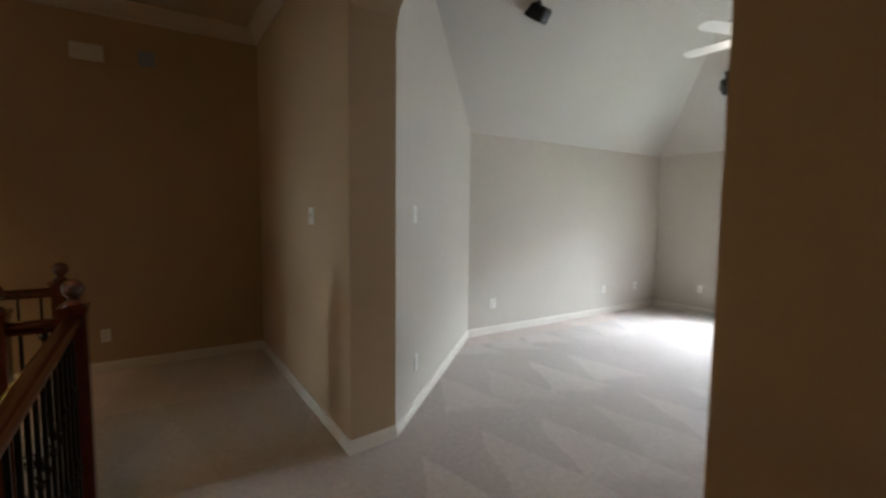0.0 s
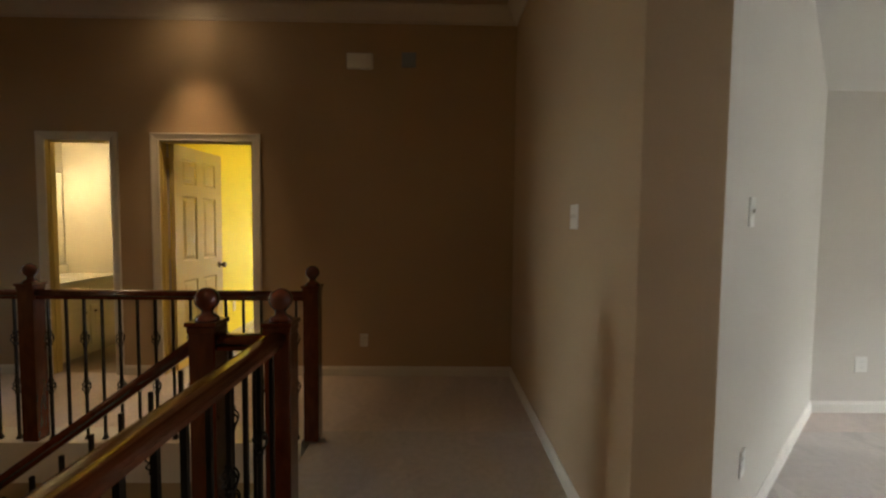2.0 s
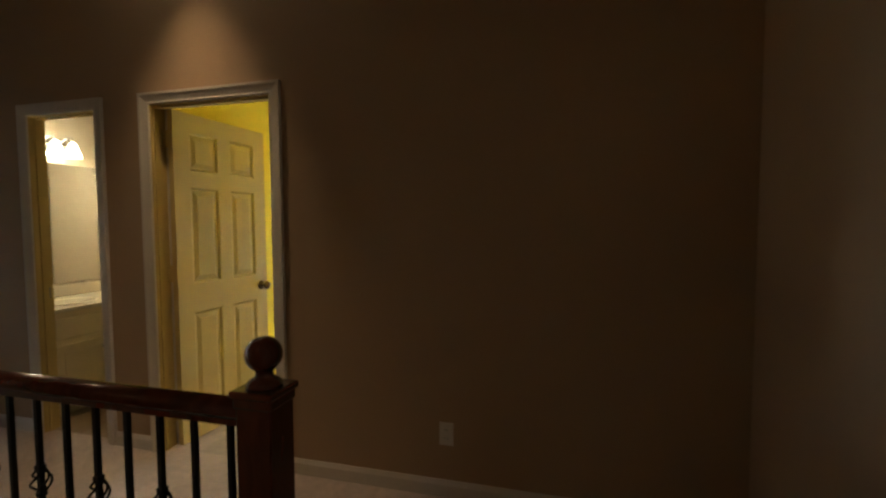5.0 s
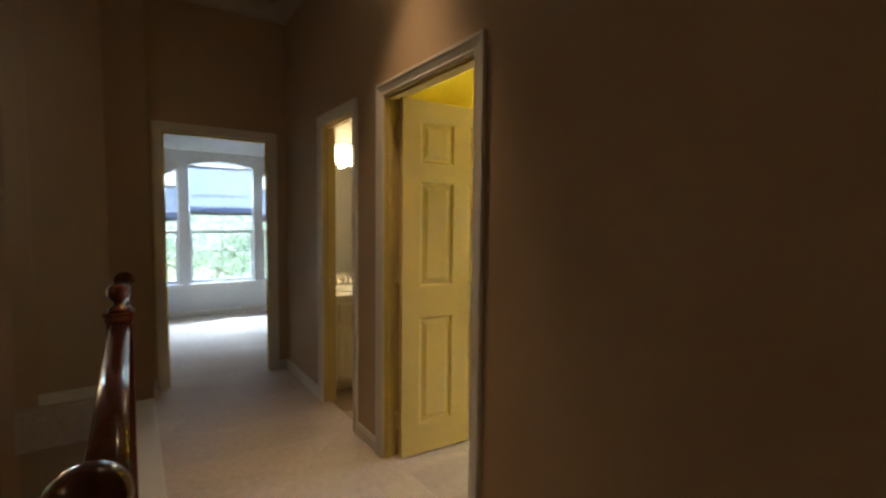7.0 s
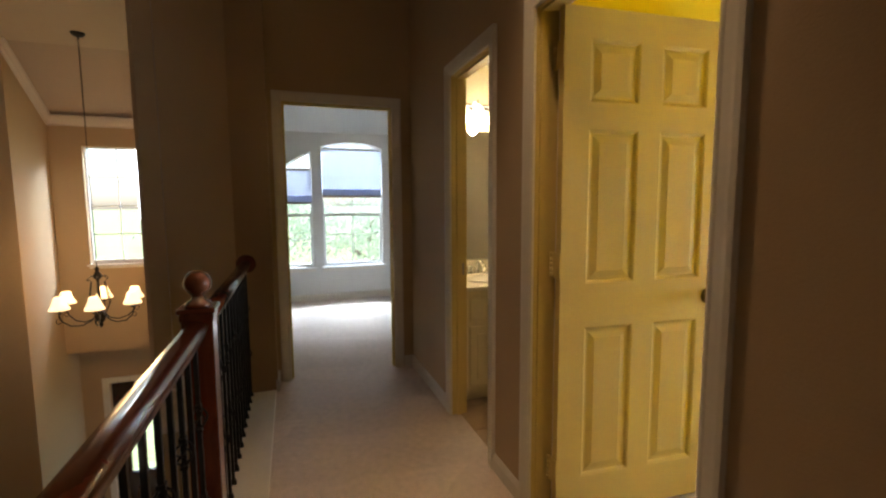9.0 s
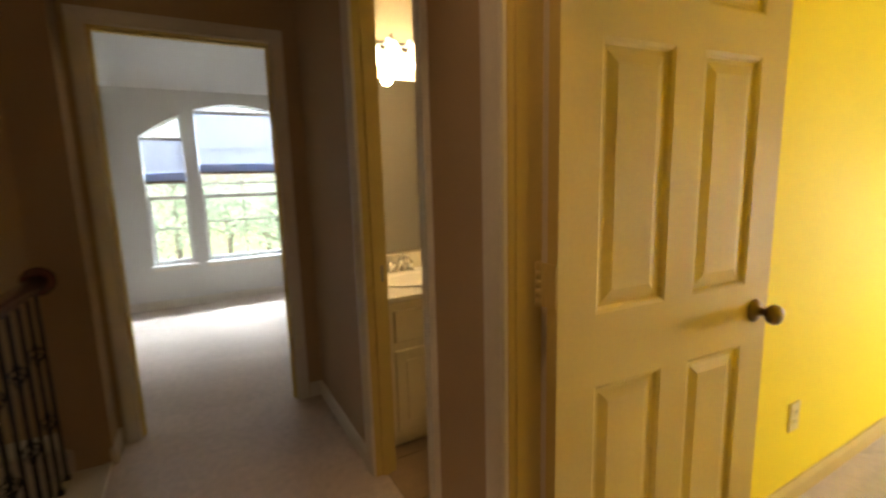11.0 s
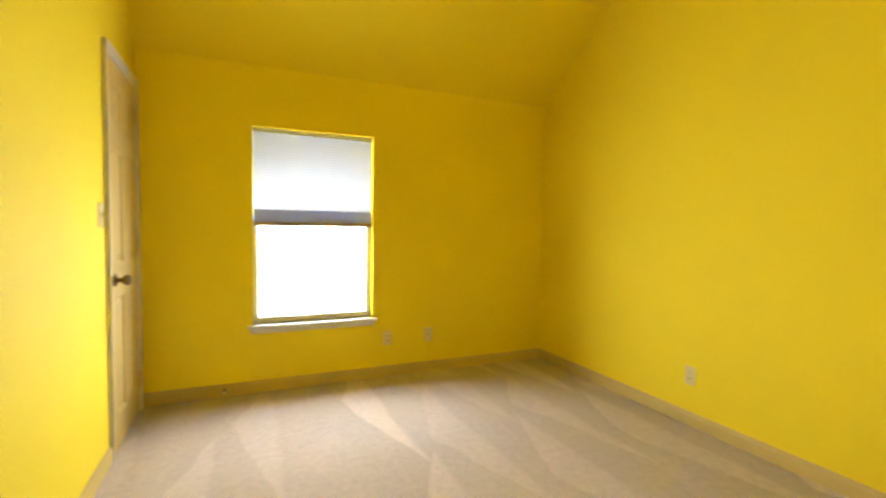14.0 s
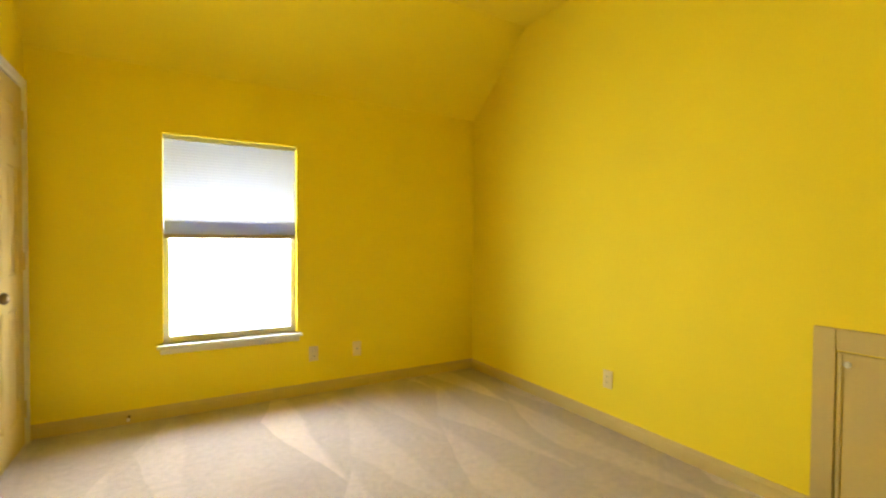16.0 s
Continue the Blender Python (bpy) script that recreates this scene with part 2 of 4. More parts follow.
def solid(name, bm, mats, label="", category="", group="", kind=""):
    return tagged(new(name, mesh_of(name, bm, mats)), label, category, group, kind)


def part(name, bm, mats, parent, label="", at=None):
    o = new(name, mesh_of(name, bm, mats))
    o.parent = parent
    if at is not None:
        o.matrix_basis = at
    if label:
        o["label"] = label
    return o


def piece(name, me, parent, m):
    o = new(name, me)
    o.parent = parent
    o.matrix_basis = m
    return o


def thing(name, m, label, category, group="", kind=""):
    o = new(name)
    o.empty_display_size = 0.1
    o.matrix_basis = m
    return tagged(o, label, category, group, kind)


def box(bm, x0, x1, y0, y1, z0, z1, bevel=0.0):
    c = Vector(((x0 + x1) / 2, (y0 + y1) / 2, (z0 + z1) / 2))
    r = bmesh.ops.create_cube(bm, size=1, matrix=Matrix.Translation(c) @ Matrix.Diagonal((x1 - x0, y1 - y0, z1 - z0, 1)))
    if bevel:
        es = list({e for v in r["verts"] for e in v.link_edges})
        bmesh.ops.bevel(bm, geom=es, offset=bevel, segments=2, affect="EDGES", profile=0.5)
    return bm


def boxes(*spans, bevel=0.0):
    bm = bmesh.new()
    for s in spans:
        box(bm, *s, bevel=bevel)
    return bm


def prism(bm, pts, axis, a0, a1, mat_index=0):
    """A polygon (u, z) pushed from a0 to a1 along the axis x or y; along z it is a polygon (x, y)."""
    def at(u, w, a):
        return (a, u, w) if axis == "x" else (u, a, w) if axis == "y" else (u, w, a)
    lo, hi = [bm.verts.new(at(u, w, a0)) for u, w in pts], [bm.verts.new(at(u, w, a1)) for u, w in pts]
    k = len(pts)
    fs = [bm.faces.new(lo), bm.faces.new(hi[::-1])]
    fs += [bm.faces.new((lo[i], hi[i], hi[(i + 1) % k], lo[(i + 1) % k])) for i in range(k)]
    for f in fs:
        f.material_index = mat_index
    return bm


def lathe(bm, profile, seg=20, m=None):
    """A profile (r, z) turned about z."""
    m = m or Matrix.Identity(4)
    rings = []
    for r, z in profile:
        if r < 1e-5:
            rings.append([bm.verts.new(m @ Vector((0, 0, z)))])
        else:
            rings.append([bm.verts.new(m @ Vector((r * math.cos(2 * math.pi * i / seg), r * math.sin(2 * math.pi * i / seg), z))) for i in range(seg)])
    for a, b in zip(rings, rings[1:]):
        for i in range(seg):
            q = [a[i % len(a)], a[(i + 1) % len(a)], b[(i + 1) % len(b)], b[i % len(b)]]
            q = list(dict.fromkeys(q))
            if len(q) > 2:
                f = bm.faces.new(q)
                f.smooth = True
    for ring, z in ((rings[0], 0), (rings[-1], 1)):
        if len(ring) > 2:
            bm.faces.new(ring)
    return bm


def tube(bm, pts, r, seg=6):
    pts = [Vector(p) for p in pts]
    rings = []
    for i, p in enumerate(pts):
        d = (pts[min(i + 1, len(pts) - 1)] - pts[max(i - 1, 0)]).normalized()
        u = d.orthogonal().normalized() if i == 0 else (u - d * u.dot(d)).normalized()
        v = d.cross(u)
        rr = r[i] if isinstance(r, (list, tuple)) else r
        rings.append([bm.verts.new(p + rr * (u * math.cos(2 * math.pi * k / seg) + v * math.sin(2 * math.pi * k / seg))) for k in range(seg)])
    for a, b in zip(rings, rings[1:]):
        for k in range(seg):
            f = bm.faces.new((a[k], a[(k + 1) % seg], b[(k + 1) % seg], b[k]))
            f.smooth = True
    bm.faces.new(rings[0])
    bm.faces.new(rings[-1])
    return bm


def wall(name, axis, p0, p1, a0, a1, z0, z1, m_lo, m_hi, holes=(), label="painted wall"):
    """A wall across the axis ('x' or 'y') from p0 to p1, along the other from a0 to a1, with rectangular openings (a, b, z, z)."""
    us = sorted({a0, a1, *[h[0] for h in holes], *[h[1] for h in holes]})
    ws = sorted({z0, z1, *[h[2] for h in holes], *[h[3] for h in holes]})
    us, ws = [u for u in us if a0 <= u <= a1], [w for w in ws if z0 <= w <= z1]

    def full(i, j):
        if not (0 <= i < len(us) - 1 and 0 <= j < len(ws) - 1):
            return False
        u, w = (us[i] + us[i + 1]) / 2, (ws[j] + ws[j + 1]) / 2
        return not any(h[0] < u < h[1] and h[2] < w < h[3] for h in holes)

    bm = bmesh.new()
    vs = {}

    def v(p, u, w):
        k = (p, u, w)
        if k not in vs:
            vs[k] = bm.verts.new((p, u, w) if axis == "x" else (u, p, w))
        return vs[k]

    def face(q, mi):
        f = bm.faces.new(q)
        f.material_index = mi
    for i in range(len(us) - 1):
        for j in range(len(ws) - 1):
            if not full(i, j):
                continue
            u0, u1, w0, w1 = us[i], us[i + 1], ws[j], ws[j + 1]
            face([v(p0, u0, w0), v(p0, u1, w0), v(p0, u1, w1), v(p0, u0, w1)], 0)
            face([v(p1, u0, w0), v(p1, u1, w0), v(p1, u1, w1), v(p1, u0, w1)], 1)
            for di, dj, e in ((-1, 0, ((u0, w0), (u0, w1))), (1, 0, ((u1, w0), (u1, w1))), (0, -1, ((u0, w0), (u1, w0))), (0, 1, ((u0, w1), (u1, w1)))):
                if not full(i + di, j + dj):
                    (ua, wa), (ub, wb) = e
                    face([v(p0, ua, wa), v(p0, ub, wb), v(p1, ub, wb), v(p1, ua, wa)], 0)
    return solid(name, bm, [m_lo, m_hi], label, "wall", kind="structure")


def casing(name, axis, face, out, a0, a1, z1, z0=0.0, width=0.072, m=None):
    """Moulded trim round a door opening on the wall face, standing proud by way of out (+1 or -1)."""
    prof = [(0.004, 0), (0.004, 0.009), (0.012, 0.013), (0.02, 0.011), (width * 0.62, 0.016), (width * 0.8, 0.02), (width, 0.02), (width, 0)]
    bm = bmesh.new()
    cols = []
    for u, q in prof:
        p = face + out * q
        ring = [(a0 - u, z0), (a0 - u, z1 + u), (a1 + u, z1 + u), (a1 + u, z0)]
        cols.append([bm.verts.new((p, a, z) if axis == "x" else (a, p, z)) for a, z in ring])
    for a, b in zip(cols, cols[1:] + cols[:1]):
        for k in range(3):
            bm.faces.new((a[k], a[k + 1], b[k + 1], b[k]))
    for k in (0, 3):
        bm.faces.new([c[k] for c in cols])
    return solid(name, bm, m or TRIM, "moulded off-white painted door casing", "door trim", kind="structure")


def jamb(name, axis, p0, p1, a0, a1, z1, stop, m=None):
    """Jamb boards lining a door opening, with the thin door stop at the depth stop."""
    m = m or DOORPAINT_BOUNCE
    bm = bmesh.new()
    t = 0.016
    for s in ((a0 - t, a0, 0, z1), (a1, a1 + t, 0, z1), (a0 - t, a1 + t, z1, z1 + t)):
        if axis == "y":
            box(bm, s[0], s[1], p0, p1, s[2], s[3])
        else:
            box(bm, p0, p1, s[0], s[1], s[2], s[3])
    if stop is not None:
        for s in ((a0, a0 + 0.011, 0, z1), (a1 - 0.011, a1, 0, z1), (a0 + 0.011, a1 - 0.011, z1 - 0.011, z1)):
            if axis == "y":
                box(bm, s[0], s[1], stop, stop + 0.032, s[2], s[3])
            else:
                box(bm, stop, stop + 0.032, s[0], s[1], s[2], s[3])
    return solid(name, bm, m, "off-white painted door jamb with stop", "door jamb", kind="structure")


def baseboard(name, pts, side, h=0.085, t=0.013, z=0.0, m=None):
    """Baseboard along a line of floor points, standing off to its left (side 1) or right (-1)."""
    bm = bmesh.new()
    prof = [(0, 0), (t, 0), (t, h * 0.72), (t * 0.55, h * 0.9), (t * 0.4, h), (0, h)]
    P = [Vector((x, y)) for x, y in pts]
    rows = []
    for i, p in enumerate(P):
        d0 = (p - P[i - 1]).normalized() if i else None
        d1 = (P[i + 1] - p).normalized() if i < len(P) - 1 else None
        n0 = Vector((-d0.y, d0.x)) if d0 else None
        n1 = Vector((-d1.y, d1.x)) if d1 else None
        if n0 and n1:
            n = (n0 + n1) / (1 + n0.dot(n1))
        else:
            n = n0 or n1
        rows.append([bm.verts.new((p.x + side * n.x * u, p.y + side * n.y * u, z + w)) for u, w in prof])
    for a, b in zip(rows, rows[1:]):
        for k in range(len(prof)):
            bm.faces.new((a[k], a[(k + 1) % len(prof)], b[(k + 1) % len(prof)], b[k]))
    bm.faces.new(rows[0])
    bm.faces.new(rows[-1])
    return solid(name, bm, m or TRIM, "off-white painted baseboard", "baseboard", kind="structure")


def crown(name, pts, side, ztop, m=None):
    bm = bmesh.new()
    prof = [(0, 0), (0, -0.13), (0.012, -0.13), (0.016, -0.11), (0.035, -0.095), (0.06, -0.05), (0.085, -0.02), (0.1, -0.014), (0.1, 0)]
    P = [Vector((x, y)) for x, y in pts]
    rows = []
    for i, p in enumerate(P):
        d0 = (p - P[i - 1]).normalized() if i else None
        d1 = (P[i + 1] - p).normalized() if i < len(P) - 1 else None
        n0 = Vector((-d0.y, d0.x)) if d0 else None
        n1 = Vector((-d1.y, d1.x)) if d1 else None
        n = (n0 + n1) / (1 + n0.dot(n1)) if n0 and n1 else (n0 or n1)
        zt = ztop[i] if isinstance(ztop, (list, tuple)) else ztop
        rows.append([bm.verts.new((p.x + side * n.x * u, p.y + side * n.y * u, zt + w)) for u, w in prof])
    for a, b in zip(rows, rows[1:]):
        for k in range(len(prof)):
            bm.faces.new((a[k], a[(k + 1) % len(prof)], b[(k + 1) % len(prof)], b[k]))
    bm.faces.new(rows[0])
    bm.faces.new(rows[-1])
    return solid(name, bm, m or CROWN, "moulded cream crown moulding under the ceiling", "crown moulding", kind="structure")


# ---- floors ----
def floor(name, x0, x1, y0, y1, m, label, z=0.0, t=0.3):
    return solid(name, boxes((x0, x1, y0, y1, z - t, z)), m, label, "floor", kind="structure")


CARP = "beige cut-pile carpet with vacuum tracks"
floor("floor_hall", -1.32, 5.9, -6.7, -1.08, CARPET, CARP)
floor("floor_stair_head", -1.45, -1.32, -2.45, -1.08, CARPET, CARP)
floor("floor_corridor", -5.02, 5.9, -1.08, 0.05, CARPET_C, CARP)
floor("floor_yellow_room", -3.07, 0.25, 0.05, 3.8, CARPET_B, CARP)
floor("floor_bedroom", -7.97, -5.02, -1.86, 2.4, CARPET_C, CARP)
floor("floor_foyer", -9.7, 0.0, -6.8, 2.4, TILE, "tan tiled ground floor of the foyer", -3.4)

# ---- walls of the upper floor ----
WT = 0.095
wall("wall_north", "y", 0, WT, -3.2, 0.225, 0, 3.3, TAN, YELLOW, [(-3.079, -2.259, 0, 2.056)])
wall("wall_north_bath", "y", 0, WT, -4.97, -3.2, 0, 3.3, TAN, BATHPAINT, [(-4.046, -3.471, 0, 2.056)])
# wedge between hall and the large room, with its blunt end
bm = bmesh.new()
prism(bm, [(0, -2.45), (0.315, -2.41), (2.086, -0.757), (2.086, -0.01), (0, -0.01)], "z", 0.0, 3.5)
bm.faces.ensure_lookup_table()
for f in bm.faces:
    c = f.calc_center_median()
    f.material_index = 1 if c.x > 0.4 and c.y < -0.8 else 0
solid("wall_wedge", bm, [TAN, GREIGE], "tan painted wall ending in a blunt corner", "wall", kind="structure")
# arched head over the wide opening
bm = bmesh.new()
ya, yb, zs, rise, steps = -4.435, -2.43, 2.5, 0.3, 20
arc = []
for i in range(steps + 1):
    a = math.pi * i / steps
    arc.append(((ya + yb) / 2 - (yb - ya) / 2 * math.cos(a), zs + rise * math.sin(a) ** 0.8))
for p, q in zip(arc, arc[1:]):
    prism(bm, [p, q, (q[0], 3.5), (p[0], 3.5)], "x", 0, 0.31)
bmesh.ops.remove_doubles(bm, verts=bm.verts, dist=1e-5)
for f in bm.faces:
    f.material_index = 1 if f.calc_center_median().x > 0.3 else 0
solid("wall_arch_head", bm, [TAN, GREIGE], "tan painted arched head over a wide opening", "wall", kind="structure")
wall("wall_hall_south_jamb", "x", 0, 0.31, -6.6, -4.435, 0, 3.5, TAN, GREIGE)
wall("wall_south", "y", -6.7, -6.6, -9.7, 5.9, -3.4, 3.6, TAN, TAN)
# large room
wall("wall_room_north", "y", -0.757, -0.65, 2.086, 5.86, 0, 3.6, GREIGE, GREIGE)
wall("wall_room_east", "x", 5.75, 5.87, -6.6, -0.757, 0, 3.6, GREIGE, SIDING, [(-3.85, -1.93, 0.55, 2.2)])
# yellow room
wall("wall_yellow_east", "x", 0.115, 0.225, WT, 3.8, 0, 3.3, YELLOW, YELLOW)
wall("wall_yellow_north", "y", 3.68, 3.8, -3.13, 0.115, 0, 3.3, YELLOW, SIDING, [(-2.358, -1.492, 0.485, 1.897)])
wall("wall_yellow_west", "x", -3.15, -3.04, WT, 3.68, 0, 3.3, BATHPAINT, YELLOW, [(2.976, 3.586, 0, 2.04)])
# bathroom
wall("wall_bath_west", "x", -4.85, -4.72, WT, 2.3, 0, 3.3, BEDGREY, BATHPAINT)
wall("wall_bath_alcove", "y", 1.025, 1.125, -4.72, -4.03, 0, 2.44, BATHPAINT, BATHPAINT)
wall("wall_bath_north", "y", 2.3, 2.4, -7.98, -3.13, 0, 3.3, BATHPAINT, SIDING)
# bedroom at the corridor's end
wall("wall_bedroom_door", "x", -5.08, -4.97, -1.04, WT, 0, 3.3, BEDGREY, TAN, [(-0.956, -0.139, 0, 2.056)])
wall("wall_bedroom_east", "x", -4.97, -4.85, WT, 2.3, 0, 3.3, BEDGREY, BEDGREY)
bm = bmesh.new()
prism(bm, [(-4.78, -1.04), (-6.1, -2.16), (-9.0, -2.16), (-9.0, -1.86), (-5.09, -1.86), (-5.09, -1.04)], "z", -3.4, 3.3)
solid("wall_foyer_diagonal", bm, TAN, "tan diagonal wall between corridor and foyer", "wall", kind="structure")
wall("wall_bedroom_south", "y", -1.85, -1.74, -7.85, -5.08, -3.4, 3.6, TAN, BEDGREY)

# bedroom window wall with three openings under one arc
WX, WC = -7.85, -0.08
WINS = [(-1.0, -0.622), (-0.492, 0.332), (0.462, 0.84)]


def arc_z(y):
    return 2.155 - 0.42 * (y - WC) ** 2


bm = bmesh.new()
edge = [-1.85] + [v for w in WINS for v in w] + [2.4]
for k in range(len(edge) - 1):
    a, b = edge[k], edge[k + 1]
    if k % 2 == 0:
        box(bm, WX - 0.13, WX, a, b, -3.4, 3.6)
    else:
        box(bm, WX - 0.13, WX, a, b, -3.4, 0.465)
        ys = [a + (b - a) * i / 10 for i in range(11)]
        for p, q in zip(ys, ys[1:]):
            prism(bm, [(p, arc_z(p)), (q, arc_z(q)), (q, 3.6), (p, 3.6)], "x", WX - 0.13, WX)
bmesh.ops.remove_doubles(bm, verts=bm.verts, dist=1e-5)
for f in bm.faces:
    f.material_index = 1 if f.calc_center_median().x < WX - 0.12 else 0
solid("wall_bedroom_west", bm, [BEDGREY, SIDING], "pale grey bedroom wall with an arched triple window", "wall", kind="structure")

# foyer, two storeys high
wall("wall_foyer_west", "x", -9.12, -9.0, -3.95, -2.2, -0.65, 3.3, TAN, TAN, [(-3.58, -2.48, 0.5, 2.13)])
wall("wall_foyer_door", "x", -9.5, -9.36, -3.95, -1.9, -3.4, -0.65, TAN, TAN, [(-3.6, -2.67, -3.4, -1.36)])
solid("wall_foyer_ledge", boxes((-9.36, -9.0, -3.95, -2.2, -0.75, -0.65)), TAN, "underside of the wall above the front door", "wall", kind="structure")
wall("wall_foyer_south", "y", -4.07, -3.95, -9.5, -8.1, -3.4, 3.3, TAN, TAN)
wall("wall_foyer_dining", "x", -8.22, -8.1, -6.6, -4.07, -3.4, 3.3, TAN, TAN)
wall("wall_under_corridor", "y", -1.14, -1.085, -4.78, -1.45, -3.4, -0.3, TAN, TAN)
wall("wall_under_hall", "x", -1.318, -1.22, -6.6, -2.45, -3.4, -0.3, TAN, TAN)
casing("trim_dining_opening", "x", -8.1, 1, -6.0, -4.6, -1.25, -3.4, 0.09)
casing("trim_front_door", "x", -9.36, 1, -3.6, -2.67, -1.36, -3.4, 0.09)

# ---- ceilings ----
PITCH = 0.70


def slope_ceiling(name, pts, axis, a0, a1, m, label):
    """A ceiling as a bent slab: profile points (u, z) along the other axis."""
    bm = bmesh.new()
    prism(bm, pts + [(u, z + 0.06) for u, z in reversed(pts)], axis, a0, a1)
    return solid(name, bm, m, label, "ceiling", kind="structure")


solid("ceiling_hall", boxes((-4.97, 0, -6.6, 0, 3.19, 3.27), (-8.1, -4.97, -6.6, -1.85, 3.19, 3.27)), HALLCEIL, "flat tan painted hall ceiling", "ceiling", kind="structure")
slope_ceiling("ceiling_foyer", [(-9.0, 2.52), (-8.1, 3.19)], "y", -3.95, -1.85, HALLCEIL, "sloped tan ceiling above the foyer window")
slope_ceiling("ceiling_yellow_room", [(3.69, 2.30), (2.95, 2.89), (WT, 2.89)], "x", -3.04, 0.115, YELLOW, "yellow painted ceiling with a sloped edge")
solid("ceiling_bath", boxes((-4.72, -3.13, WT, 2.3, 2.44, 2.5)), BATHPAINT, "cream painted bathroom ceiling", "ceiling", kind="structure")
slope_ceiling("ceiling_bedroom", [(-7.86, 2.27), (-6.6, 3.2), (-5.08, 3.2)], "y", -1.74, 2.3, BEDGREY, "pale grey bedroom ceiling with a sloped edge")
# hipped ceiling of the large room
H0, HF = 2.33, 3.45
run = (HF - H0) / PITCH
x1, y1 = 5.75, -0.757
bm = bmesh.new()
V = [bm.verts.new(p) for p in ((0.2, y1, H0), (x1, y1, H0), (x1 - run, y1 - run, HF), (0.2, y1 - run, HF), (x1, -6.6, H0), (x1 - run, -6.6, HF), (0.2, -6.6, HF))]
for q in ((0, 1, 2, 3), (1, 4, 5, 2), (3, 2, 5, 6)):
    bm.faces.new([V[k] for k in q])
r = bmesh.ops.extrude_face_region(bm, geom=bm.faces[:])
bmesh.ops.translate(bm, verts=[e for e in r["geom"] if isinstance(e, bmesh.types.BMVert)], vec=(0, 0, 0.08))
solid("ceiling_large_room", bm, CEILING, "off-white hipped vaulted ceiling", "ceiling", kind="structure")
# unseen roof slab, added over everything to block the sun
solid("roof", boxes((-9.9, 6.5, -7.1, 4.2, 3.62, 3.72)), SHINGLE, "unseen flat grey roof slab added to keep the sun out", "roof", kind="structure")

# ---- baseboards, crown, casings ----
baseboard("baseboard_hall", [(-2.203, 0), (0, 0), (0, -2.45), (0.315, -2.41), (2.086, -0.757), (5.75, -0.757), (5.75, -6.6)], -1)
baseboard("baseboard_between_doors", [(-3.415, 0), (-3.135, 0)], -1)
baseboard("baseboard_corridor_end", [(-4.97, -0.075), (-4.97, 0), (-4.102, 0)], -1)
baseboard("baseboard_pier", [(-4.78, -1.05), (-4.78, -1.04), (-4.97, -1.04), (-4.97, -1.02)], -1)
baseboard("baseboard_south_jamb", [(0.31, -4.435), (0, -4.435), (0, -6.6)], -1)
# yellow-room baseboards share the door paint, yellow bounce in its colour included
baseboard("baseboard_yellow", [(-2.195, WT), (0.115, WT), (0.115, 0.37)], 1, m=DOORPAINT_BOUNCE)
baseboard("baseboard_yellow_far", [(0.115, 1.035), (0.115, 3.68), (-3.04, 3.68), (-3.04, 3.645)], 1, m=DOORPAINT_BOUNCE)
baseboard("baseboard_yellow_west", [(-3.04, 2.92), (-3.04, WT + 0.02)], 1, m=DOORPAINT_BOUNCE)
baseboard("baseboard_bedroom", [(-7.85, 2.3), (-7.85, -1.74), (-5.08, -1.74), (-5.08, -1.02)], 1)
baseboard("baseboard_bedroom_north", [(-5.08, -0.07), (-5.08, 2.3), (-7.85, 2.3)], 1)
crown("trim_crown_hall", [(-8.1, -2.2), (-6.1, -2.16), (-4.78, -1.04), (-4.97, -1.04), (-4.97, 0), (0, 0), (0, -6.6)], -1, 3.19)
crown("trim_crown_foyer", [(-8.1, -6.6), (-8.1, -3.95), (-9.0, -3.95), (-9.0, -2.2)], -1, [3.19, 3.19, 2.52, 2.52])
casing("trim_yellow_door", "y", 0, -1, -3.063, -2.275, 2.04)
casing("trim_yellow_door_inside", "y", WT, 1, -3.063, -2.275, 2.04)
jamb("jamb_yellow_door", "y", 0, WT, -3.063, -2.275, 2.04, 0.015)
casing("trim_bath_door", "y", 0, -1, -4.03, -3.487, 2.04)
jamb("jamb_bath_door", "y", 0, WT, -4.03, -3.487, 2.04, 0.03)
casing("trim_bedroom_door", "x", -4.97, 1, -0.94, -0.155, 2.04)
jamb("jamb_bedroom_door", "x", -5.08, -4.97, -0.94, -0.155, 2.04, -5.03)
casing("trim_closet_door", "x", -3.04, 1, 2.976, 3.586, 2.04, 0, 0.055)

# ---- doors ----




